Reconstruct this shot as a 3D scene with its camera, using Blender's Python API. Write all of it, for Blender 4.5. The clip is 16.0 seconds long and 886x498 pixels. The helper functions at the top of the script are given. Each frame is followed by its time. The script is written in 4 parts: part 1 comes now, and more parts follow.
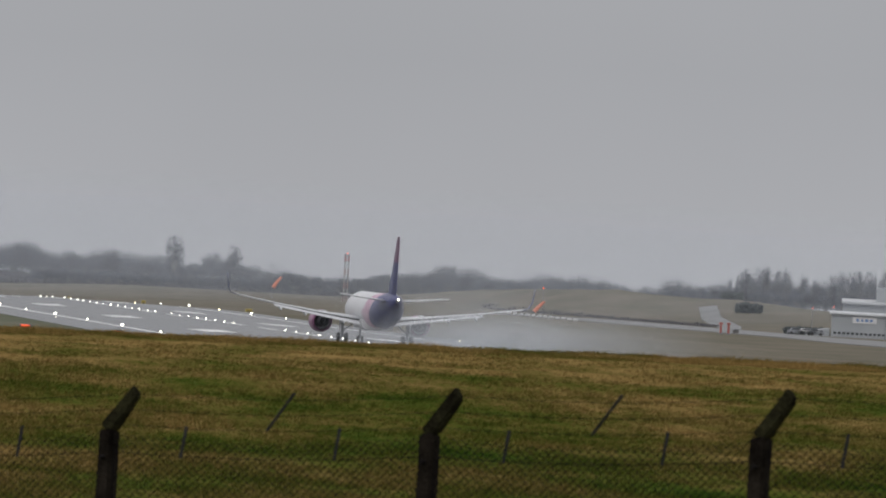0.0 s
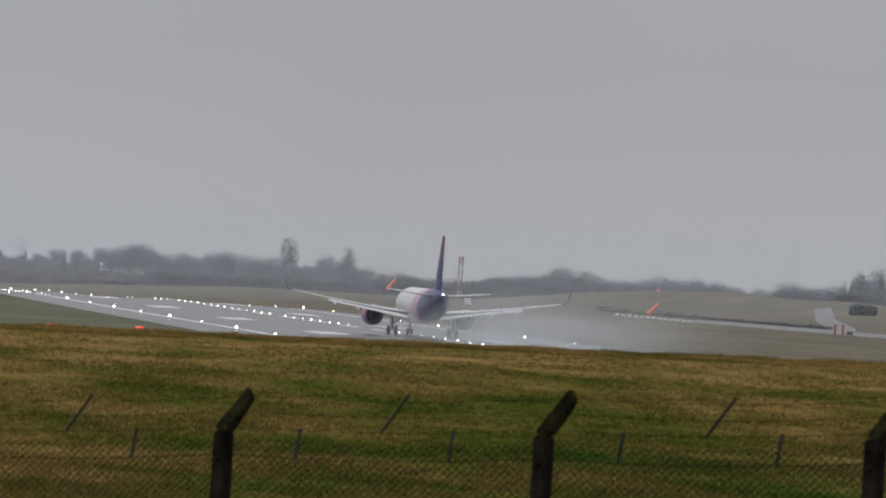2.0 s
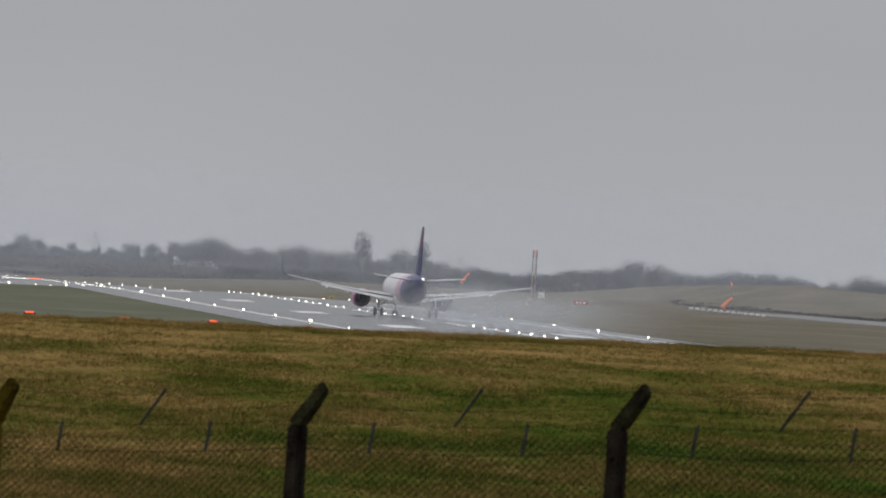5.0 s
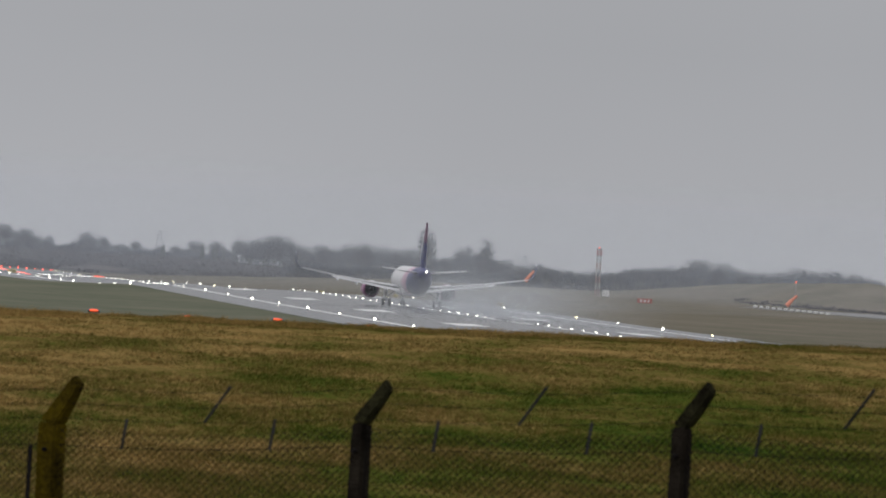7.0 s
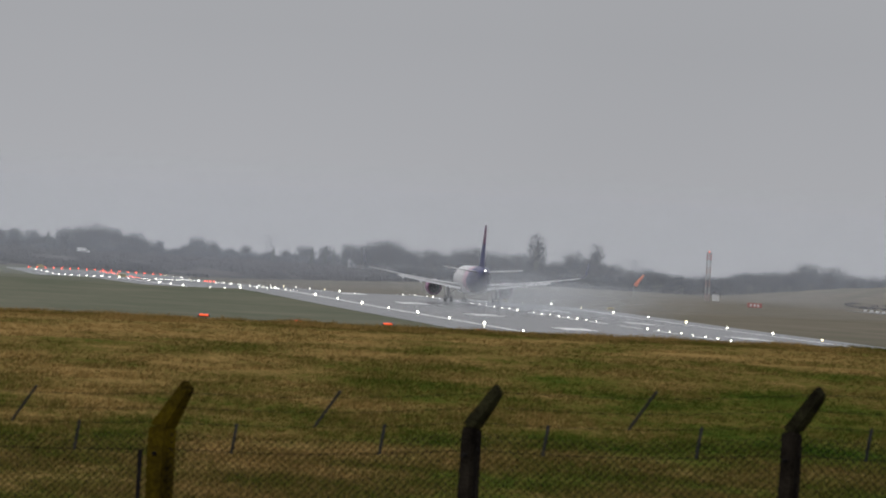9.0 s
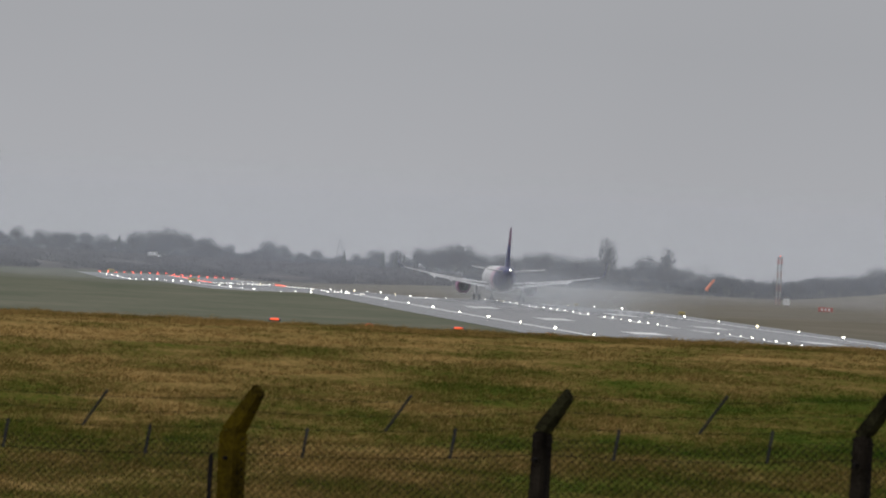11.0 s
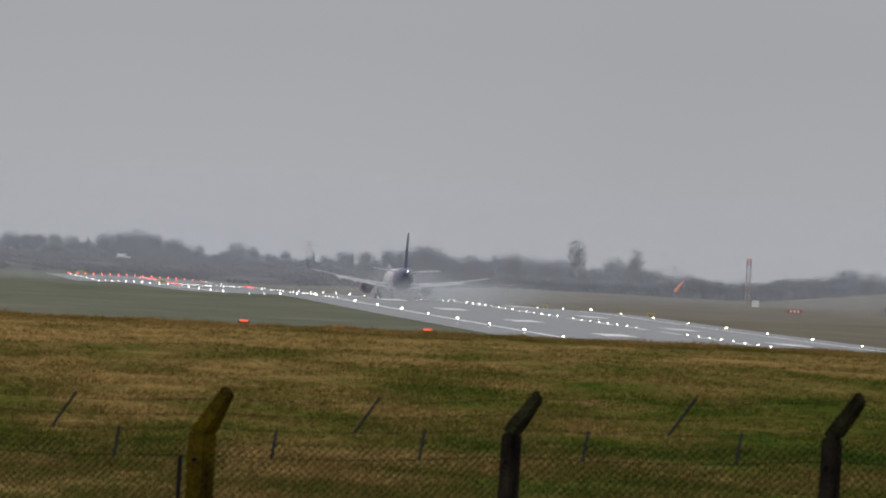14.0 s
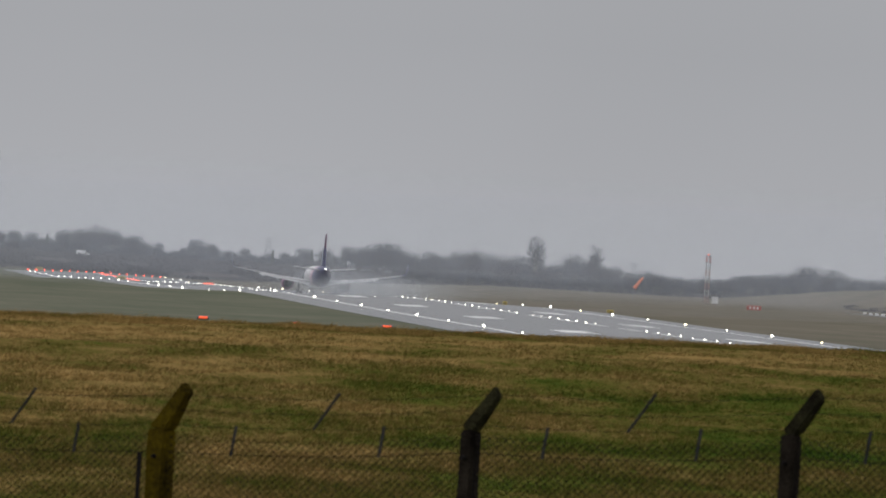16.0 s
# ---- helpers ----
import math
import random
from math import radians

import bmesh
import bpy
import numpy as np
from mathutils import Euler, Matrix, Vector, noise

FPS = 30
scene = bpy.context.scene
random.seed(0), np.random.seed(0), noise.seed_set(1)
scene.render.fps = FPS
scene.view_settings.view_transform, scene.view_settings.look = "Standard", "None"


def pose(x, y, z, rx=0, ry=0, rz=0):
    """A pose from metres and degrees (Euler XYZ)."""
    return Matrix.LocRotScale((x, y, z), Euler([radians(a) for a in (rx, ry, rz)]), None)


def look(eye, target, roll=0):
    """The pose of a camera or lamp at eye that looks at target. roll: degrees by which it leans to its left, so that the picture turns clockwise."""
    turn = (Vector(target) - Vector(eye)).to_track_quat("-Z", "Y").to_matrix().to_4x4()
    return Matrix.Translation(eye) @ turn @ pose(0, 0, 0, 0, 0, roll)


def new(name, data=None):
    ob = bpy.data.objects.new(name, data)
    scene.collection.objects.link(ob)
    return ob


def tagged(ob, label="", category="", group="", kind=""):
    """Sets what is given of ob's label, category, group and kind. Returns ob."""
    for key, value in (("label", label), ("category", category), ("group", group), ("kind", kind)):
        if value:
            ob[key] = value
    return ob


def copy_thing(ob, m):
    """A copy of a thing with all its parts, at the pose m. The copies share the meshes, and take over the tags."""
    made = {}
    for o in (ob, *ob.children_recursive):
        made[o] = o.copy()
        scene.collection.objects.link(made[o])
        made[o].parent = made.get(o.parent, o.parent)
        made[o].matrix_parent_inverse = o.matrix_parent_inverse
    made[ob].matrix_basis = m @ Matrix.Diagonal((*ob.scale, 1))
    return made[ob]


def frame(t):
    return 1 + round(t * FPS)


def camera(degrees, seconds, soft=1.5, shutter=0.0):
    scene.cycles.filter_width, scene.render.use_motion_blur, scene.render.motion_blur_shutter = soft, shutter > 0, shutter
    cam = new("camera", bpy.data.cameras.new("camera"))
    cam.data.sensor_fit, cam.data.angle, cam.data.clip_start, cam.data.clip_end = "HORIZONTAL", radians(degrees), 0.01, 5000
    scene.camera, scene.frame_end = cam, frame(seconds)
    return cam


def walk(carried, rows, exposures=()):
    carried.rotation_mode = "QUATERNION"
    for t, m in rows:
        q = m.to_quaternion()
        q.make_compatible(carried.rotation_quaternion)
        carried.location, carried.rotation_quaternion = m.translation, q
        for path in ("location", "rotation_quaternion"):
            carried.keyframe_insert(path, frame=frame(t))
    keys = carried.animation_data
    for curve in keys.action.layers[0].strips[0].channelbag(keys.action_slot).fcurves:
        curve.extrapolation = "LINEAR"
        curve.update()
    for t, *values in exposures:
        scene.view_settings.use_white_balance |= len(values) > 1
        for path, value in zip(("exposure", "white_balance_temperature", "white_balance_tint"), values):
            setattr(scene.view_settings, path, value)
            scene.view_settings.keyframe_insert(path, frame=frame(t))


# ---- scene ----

# ---- camera: stands still on the grass and pans with a long lens ----
LENS = 5.376
FOCAL = 1568 / 2 / math.tan(radians(LENS / 2))   # for angles in small steps of the lens
EYE = 1.75
AXIS = 113.5                                      # runway centre line, metres to the right of the camera
cam = camera(LENS, 16.0, soft=2.0)
cam.data.dof.use_dof, cam.data.dof.focus_distance, cam.data.dof.aperture_fstop = True, 1300, 24   # focused on the runway
ROLL = 3.3
PAN = [
    (0.0, -6.323, 0.196),
    (0.5, -6.166, 0.184),
    (1.0, -5.929, 0.171),
    (1.5, -5.812, 0.169),
    (2.0, -5.630, 0.169),
    (2.5, -5.419, 0.172),
    (3.0, -5.279, 0.164),
    (5.5, -5.170, 0.099),
    (6.0, -5.125, 0.097),
    (6.5, -4.997, 0.084),
    (7.0, -4.796, 0.072),
    (7.5, -4.546, 0.068),
    (8.0, -4.354, 0.062),
    (10.5, -3.838, 0.064),
    (11.0, -3.698, 0.062),
    (11.5, -3.651, 0.059),
    (12.0, -3.679, 0.071),
    (12.5, -3.718, 0.079),
    (13.0, -3.771, 0.071),
    (13.5, -3.828, 0.080),
    (14.0, -3.885, 0.083),
    (14.5, -3.943, 0.081),
    (15.0, -3.995, 0.095),
    (15.5, -4.037, 0.081),
    (16.0, -4.132, 0.076),
]
walk(cam, [(t, pose(0, 0, EYE, 0, 0, yaw) @ pose(0, 0, 0, 90 + pitch) @ pose(0, 0, 0, 0, 0, ROLL)) for t, yaw, pitch in PAN])

# ---- light: flat grey overcast ----
SKY = 0.425
world = bpy.data.worlds.new("overcast_sky")
scene.world = world
world.use_nodes = True
wn, wl = world.node_tree.nodes, world.node_tree.links
wn.clear()
w_out, w_bg = wn.new("ShaderNodeOutputWorld"), wn.new("ShaderNodeBackground")
w_sky = wn.new("ShaderNodeTexSky")
w_sky.sky_type, w_sky.sun_disc, w_sky.sun_elevation, w_sky.sun_rotation = "NISHITA", False, radians(35), radians(150)
w_dim = wn.new("ShaderNodeVectorMath"); w_dim.operation = "SCALE"; w_dim.inputs["Scale"].default_value = 0.08
wl.new(w_sky.outputs[0], w_dim.inputs[0])
w_geo, w_sep = wn.new("ShaderNodeTexCoord"), wn.new("ShaderNodeSeparateXYZ")
wl.new(w_geo.outputs["Generated"], w_sep.inputs[0])
w_ramp = wn.new("ShaderNodeValToRGB")             # cloud deck, brighter towards the zenith
w_ramp.color_ramp.elements[0].position, w_ramp.color_ramp.elements[0].color = 0.0, (SKY * 0.97, SKY * 0.985, SKY * 1.05, 1)
w_ramp.color_ramp.elements[1].position, w_ramp.color_ramp.elements[1].color = 1.0, (SKY * 2.4, SKY * 2.4, SKY * 2.45, 1)
low = w_ramp.color_ramp.elements.new(0.024); low.color = (SKY * 0.86, SKY * 0.875, SKY * 0.935, 1)
mid = w_ramp.color_ramp.elements.new(0.15); mid.color = (SKY * 1.05, SKY * 1.05, SKY * 1.09, 1)
wl.new(w_sep.outputs["Z"], w_ramp.inputs[0])
w_noise = wn.new("ShaderNodeTexNoise"); w_noise.inputs["Scale"].default_value = 14; w_noise.inputs["Detail"].default_value = 3
wl.new(w_geo.outputs["Generated"], w_noise.inputs["Vector"])
w_map = wn.new("ShaderNodeMapRange"); w_map.inputs["To Min"].default_value, w_map.inputs["To Max"].default_value = 0.93, 1.07
wl.new(w_noise.outputs["Fac"], w_map.inputs["Value"])
w_mul = wn.new("ShaderNodeVectorMath"); w_mul.operation = "SCALE"
wl.new(w_ramp.outputs[0], w_mul.inputs[0]); wl.new(w_map.outputs[0], w_mul.inputs["Scale"])
w_mix = wn.new("ShaderNodeMix"); w_mix.data_type = "RGBA"; w_mix.inputs["Factor"].default_value = 0.96
wl.new(w_dim.outputs[0], w_mix.inputs["A"]); wl.new(w_mul.outputs[0], w_mix.inputs["B"])
wl.new(w_mix.outputs["Result"], w_bg.inputs["Color"]); wl.new(w_bg.outputs[0], w_out.inputs["Surface"])
sun = new("sun", bpy.data.lights.new("sun", "SUN"))
sun.data.energy, sun.data.angle, sun.data.color = 0.6, radians(25), (1, 0.97, 0.93)
sun.matrix_world = look((-60, -80, 90), (0, 0, 0))


# ---- materials ----
def shader(name):
    m = bpy.data.materials.new(name)
    m.use_nodes = True
    n = m.node_tree.nodes
    return m, n, m.node_tree.links, n["Principled BSDF"]


def surface(name, dark, light, rough=0.7, scale=3.0, fine=40.0, bump=0.3, metal=0.0, spec=0.5, stretch=(1, 1, 1), per_object=0.0, depth=0.02):
    """Two colours mixed by a coarse and a fine noise, with relief from the fine one."""
    m, n, l, p = shader(name)
    co, mp = n.new("ShaderNodeTexCoord"), n.new("ShaderNodeMapping")
    mp.inputs["Scale"].default_value = stretch
    l.new(co.outputs["Object"], mp.inputs[0])
    a, b = n.new("ShaderNodeTexNoise"), n.new("ShaderNodeTexNoise")
    a.inputs["Scale"].default_value, b.inputs["Scale"].default_value = scale, fine
    a.inputs["Detail"].default_value, b.inputs["Detail"].default_value = 4, 3
    for q in (a, b):
        l.new(mp.outputs[0], q.inputs["Vector"])
    add = n.new("ShaderNodeMath"); add.operation = "MULTIPLY_ADD"; add.inputs[1].default_value = 0.45
    l.new(b.outputs["Fac"], add.inputs[0]); l.new(a.outputs["Fac"], add.inputs[2])
    rng = n.new("ShaderNodeMapRange"); rng.inputs["From Min"].default_value, rng.inputs["From Max"].default_value = 0.5, 0.95
    l.new(add.outputs[0], rng.inputs["Value"])
    mix = n.new("ShaderNodeMix"); mix.data_type = "RGBA"
    mix.inputs["A"].default_value, mix.inputs["B"].default_value = (*dark, 1), (*light, 1)
    l.new(rng.outputs[0], mix.inputs["Factor"])
    out = mix.outputs["Result"]
    if per_object:
        info, hsv, r2 = n.new("ShaderNodeObjectInfo"), n.new("ShaderNodeHueSaturation"), n.new("ShaderNodeMapRange")
        r2.inputs["To Min"].default_value, r2.inputs["To Max"].default_value = 1 - per_object, 1 + per_object
        l.new(info.outputs["Random"], r2.inputs["Value"]); l.new(r2.outputs[0], hsv.inputs["Value"]); l.new(out, hsv.inputs["Color"])
        out = hsv.outputs[0]
    l.new(out, p.inputs["Base Color"])
    p.inputs["Roughness"].default_value, p.inputs["Metallic"].default_value = rough, metal
    p.inputs["Specular IOR Level"].default_value = spec
    if spec <= 0.2:
        p.inputs["IOR"].default_value = 1.02          # matt: no sheen at a flat angle
    if bump:
        bp = n.new("ShaderNodeBump"); bp.inputs["Strength"].default_value, bp.inputs["Distance"].default_value = bump, depth
        l.new(b.outputs["Fac"], bp.inputs["Height"]); l.new(bp.outputs[0], p.inputs["Normal"])
    return m


def glow(name, colour, strength):
    m, n, l, p = shader(name)
    p.inputs["Base Color"].default_value = (*colour, 1)
    p.inputs["Emission Color"].default_value, p.inputs["Emission Strength"].default_value = (*colour, 1), strength
    return m


def ground_material(name, spread):
    """Winter turf: tawny and green patches near the fence, a mown airfield beyond, paled with haze in its colour, rough
    scrub past the runway's end.
    """
    m, n, l, p = shader(name)
    co = n.new("ShaderNodeTexCoord")

    def noise_at(scale, stretch, detail=5):
        mp, q = n.new("ShaderNodeMapping"), n.new("ShaderNodeTexNoise")
        mp.inputs["Scale"].default_value = stretch
        l.new(co.outputs["Object"], mp.inputs[0]); l.new(mp.outputs[0], q.inputs["Vector"])
        q.inputs["Scale"].default_value, q.inputs["Detail"].default_value = scale, detail
        return q.outputs["Fac"]

    def ramp(fac, *stops):
        r = n.new("ShaderNodeValToRGB")
        for i, (pos, col) in enumerate(stops):
            e = r.color_ramp.elements[i] if i < 2 else r.color_ramp.elements.new(pos)
            e.position, e.color = pos, (*col, 1)
        l.new(fac, r.inputs[0])
        return r.outputs[0]

    def blend(fac, a, b):
        x = n.new("ShaderNodeMix"); x.data_type = "RGBA"
        l.new(fac, x.inputs["Factor"]); l.new(a, x.inputs["A"]); l.new(b, x.inputs["B"])
        return x.outputs["Result"]

    coarse, fine = noise_at(0.42, (1, 0.22, 1), 6), noise_at(7.0, (1, 0.12, 1), 8)
    straw = noise_at(24.0, (1, 0.09, 1), 4)
    mixed = n.new("ShaderNodeMath"); mixed.operation = "MULTIPLY_ADD"; mixed.inputs[1].default_value = 0.8
    l.new(straw, mixed.inputs[0]); l.new(fine, mixed.inputs[2])
    both = n.new("ShaderNodeMath"); both.operation = "MULTIPLY_ADD"; both.inputs[1].default_value = 0.62
    l.new(mixed.outputs[0], both.inputs[0]); l.new(coarse, both.inputs[2])
    lush = noise_at(0.09, (1, 0.5, 1), 3)
    lean = n.new("ShaderNodeMath"); lean.operation = "MULTIPLY_ADD"; lean.inputs[1].default_value = 0.5
    l.new(lush, lean.inputs[0]); l.new(both.outputs[0], lean.inputs[2])
    sep = n.new("ShaderNodeSeparateXYZ"); l.new(co.outputs["Object"], sep.inputs[0])

    def slide(out, a, b, lo, hi):
        s = n.new("ShaderNodeMapRange"); s.interpolation_type = "SMOOTHSTEP"
        for key, val in (("From Min", a), ("From Max", b), ("To Min", lo), ("To Max", hi)):
            s.inputs[key].default_value = val
        l.new(out, s.inputs["Value"])
        return s.outputs[0]

    # drier along the brow, greener towards the dip by the fence and to the east
    total = lean.outputs[0]
    for extra in (slide(sep.outputs["Y"], 196, 214, 0.0, 0.13), slide(sep.outputs["Y"], 115, 165, -0.1, 0.0), slide(sep.outputs["X"], 7, 19, 0.05, -0.05)):
        plus = n.new("ShaderNodeMath"); l.new(total, plus.inputs[0]); l.new(extra, plus.inputs[1])
        total = plus.outputs[0]
    tone = n.new("ShaderNodeMath"); tone.operation = "MULTIPLY"; tone.inputs[1].default_value = 0.62
    l.new(total, tone.inputs[0])
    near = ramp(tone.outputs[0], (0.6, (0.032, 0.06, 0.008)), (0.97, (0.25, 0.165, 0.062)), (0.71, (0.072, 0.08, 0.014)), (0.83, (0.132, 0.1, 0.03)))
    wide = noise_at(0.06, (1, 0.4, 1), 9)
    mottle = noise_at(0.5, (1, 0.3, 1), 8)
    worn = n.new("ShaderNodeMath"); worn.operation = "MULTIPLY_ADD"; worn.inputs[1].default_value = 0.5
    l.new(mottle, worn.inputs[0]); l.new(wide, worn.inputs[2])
    # mown grass greens and browns, greyed by haze put into the colour
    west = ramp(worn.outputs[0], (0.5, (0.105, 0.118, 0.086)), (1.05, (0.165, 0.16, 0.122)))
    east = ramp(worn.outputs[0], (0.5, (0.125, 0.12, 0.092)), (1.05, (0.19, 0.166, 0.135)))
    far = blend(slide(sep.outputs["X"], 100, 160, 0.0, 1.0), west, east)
    rough = ramp(noise_at(0.02, (1, 0.4, 1)), (0.35, (0.07, 0.07, 0.075)), (0.7, (0.125, 0.112, 0.108)))
    def step(a, b):
        s = n.new("ShaderNodeMapRange"); s.inputs["From Min"].default_value, s.inputs["From Max"].default_value = a, b
        l.new(sep.outputs["Y"], s.inputs["Value"])
        return s.outputs[0]

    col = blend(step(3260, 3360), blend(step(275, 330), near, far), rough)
    isle, vary, hsv = n.new("ShaderNodeNewGeometry"), n.new("ShaderNodeMapRange"), n.new("ShaderNodeHueSaturation")
    vary.inputs["To Min"].default_value, vary.inputs["To Max"].default_value = 1 - spread, 1 + spread
    l.new(isle.outputs["Random Per Island"], vary.inputs["Value"]); l.new(vary.outputs[0], hsv.inputs["Value"]); l.new(col, hsv.inputs["Color"])
    l.new(hsv.outputs[0], p.inputs["Base Color"])
    p.inputs["Roughness"].default_value, p.inputs["Specular IOR Level"].default_value, p.inputs["IOR"].default_value = 0.95, 0.06, 1.02
    bp = n.new("ShaderNodeBump"); bp.inputs["Strength"].default_value, bp.inputs["Distance"].default_value = 0.3, 0.05
    l.new(fine, bp.inputs["Height"]); l.new(bp.outputs[0], p.inputs["Normal"])
    return m


TURF = ground_material("winter_turf", 0.0)
BLADES = ground_material("winter_grass_blades", 0.5)
ASPHALT = surface("wet_asphalt", (0.055, 0.057, 0.062), (0.1, 0.102, 0.108), 0.26, 0.02, 0.9, 0.1, spec=0.6, stretch=(1, 0.2, 1))
CONCRETE_WET = surface("wet_concrete_paving", (0.13, 0.13, 0.13), (0.2, 0.2, 0.2), 0.6, 0.05, 1.0, 0.1)
PAINT = surface("worn_white_paint", (0.55, 0.56, 0.57), (0.8, 0.8, 0.8), 0.4, 0.1, 2.0, 0)
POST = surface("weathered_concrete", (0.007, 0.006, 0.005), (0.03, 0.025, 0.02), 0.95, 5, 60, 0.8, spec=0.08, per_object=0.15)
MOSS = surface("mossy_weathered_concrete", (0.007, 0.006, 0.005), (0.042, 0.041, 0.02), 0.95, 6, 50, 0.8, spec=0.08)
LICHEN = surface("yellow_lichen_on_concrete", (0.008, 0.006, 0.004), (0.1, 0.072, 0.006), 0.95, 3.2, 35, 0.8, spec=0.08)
WIRE = surface("rusty_galvanised_wire", (0.008, 0.007, 0.007), (0.022, 0.02, 0.02), 0.8, 3, 30, 0, spec=0.15)
BATTEN = surface("dull_galvanised_batten", (0.022, 0.023, 0.024), (0.048, 0.048, 0.05), 0.7, 4, 30, 0.2, spec=0.2)
# distance haze is put into tree colours: blue-grey twigs, paled bark
TWIG = surface("bare_twigs_with_haze", (0.05, 0.058, 0.078), (0.1, 0.107, 0.13), 0.95, 0.3, 2, 0, spec=0.1, per_object=0.34)
TRUNK = surface("damp_bark_with_haze", (0.12, 0.115, 0.115), (0.19, 0.18, 0.175), 0.9, 0.6, 5, 0.3, spec=0.1)
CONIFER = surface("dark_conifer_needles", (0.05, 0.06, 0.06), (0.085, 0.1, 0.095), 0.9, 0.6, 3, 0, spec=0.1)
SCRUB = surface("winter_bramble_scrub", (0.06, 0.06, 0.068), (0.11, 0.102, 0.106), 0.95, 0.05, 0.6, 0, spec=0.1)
WHITE_LAMP = glow("white_lamp_lens", (1, 0.96, 0.84), 7)
WARM_LAMP = glow("warm_lamp_lens", (1, 0.86, 0.55), 6)
RED_LAMP = glow("red_lamp_lens", (1, 0.09, 0.04), 5)
DIM_RED_LAMP = glow("dim_red_lamp_lens", (1, 0.12, 0.04), 0.8)
FIXTURE = surface("lamp_housing", (0.08, 0.08, 0.09), (0.14, 0.14, 0.15), 0.5, 4, 30, 0)
WHITE_HULL = surface("white_aircraft_paint", (0.66, 0.66, 0.68), (0.76, 0.76, 0.78), 0.3, 0.2, 3, 0)
PINK_HULL = surface("pink_aircraft_paint", (0.5, 0.2, 0.36), (0.66, 0.5, 0.58), 0.3, 0.5, 1.2, 0)
FIN_MAGENTA = surface("magenta_fin_paint", (0.12, 0.03, 0.1), (0.17, 0.04, 0.13), 0.3, 0.2, 3, 0)
BLUE_HULL = surface("indigo_aircraft_paint", (0.02, 0.025, 0.13), (0.03, 0.036, 0.17), 0.3, 0.2, 3, 0)
COWL = surface("dull_magenta_cowl_paint", (0.26, 0.1, 0.2), (0.34, 0.13, 0.25), 0.35, 0.5, 4, 0)
WING_GREY = surface("pale_grey_wing_paint", (0.55, 0.56, 0.58), (0.65, 0.66, 0.68), 0.35, 0.3, 4, 0)
DARK_METAL = surface("dark_exhaust_metal", (0.04, 0.04, 0.045), (0.09, 0.09, 0.1), 0.45, 1, 8, 0, metal=0.6)
GEAR_METAL = surface("gear_leg_metal", (0.2, 0.2, 0.21), (0.32, 0.32, 0.33), 0.4, 2, 15, 0, metal=0.5)
RUBBER = surface("black_tyre_rubber", (0.02, 0.02, 0.02), (0.04, 0.04, 0.04), 0.8, 3, 20, 0)
SOCK = surface("orange_windsock_cloth", (0.75, 0.26, 0.17), (0.85, 0.33, 0.22), 0.8, 1, 8, 0)
# mast red and white, with haze mixed into both colours
MAST_RED = surface("hazed_red_mast_paint", (0.3, 0.2, 0.19), (0.36, 0.25, 0.23), 0.6, 1, 8, 0)
MAST_WHITE = surface("hazed_white_mast_paint", (0.36, 0.35, 0.34), (0.44, 0.43, 0.42), 0.6, 1, 8, 0)
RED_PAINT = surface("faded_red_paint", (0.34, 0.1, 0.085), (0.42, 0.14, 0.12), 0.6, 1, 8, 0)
# sign yellow dulled in its colour, as seen through haze
YELLOW_PAINT = surface("hazed_yellow_sign_paint", (0.42, 0.33, 0.08), (0.5, 0.4, 0.12), 0.5, 1, 8, 0)
CLADDING = surface("pale_grey_steel_cladding", (0.34, 0.36, 0.38), (0.42, 0.44, 0.46), 0.5, 0.1, 1.5, 0)
ROOF = surface("light_grey_roof_sheet", (0.45, 0.46, 0.48), (0.55, 0.56, 0.58), 0.5, 0.1, 1.5, 0)
GLASS = surface("dark_window_glass", (0.04, 0.045, 0.05), (0.07, 0.075, 0.08), 0.1, 1, 5, 0)
STEEL = surface("grey_lattice_steel", (0.2, 0.21, 0.23), (0.28, 0.29, 0.31), 0.6, 1, 6, 0, metal=0.3)
CAR_WHITE = surface("white_vehicle_paint", (0.65, 0.65, 0.66), (0.78, 0.78, 0.78), 0.3, 1, 6, 0)
BLUE_SIGN = surface("blue_sign_print", (0.1, 0.2, 0.45), (0.14, 0.26, 0.52), 0.5, 1, 6, 0)


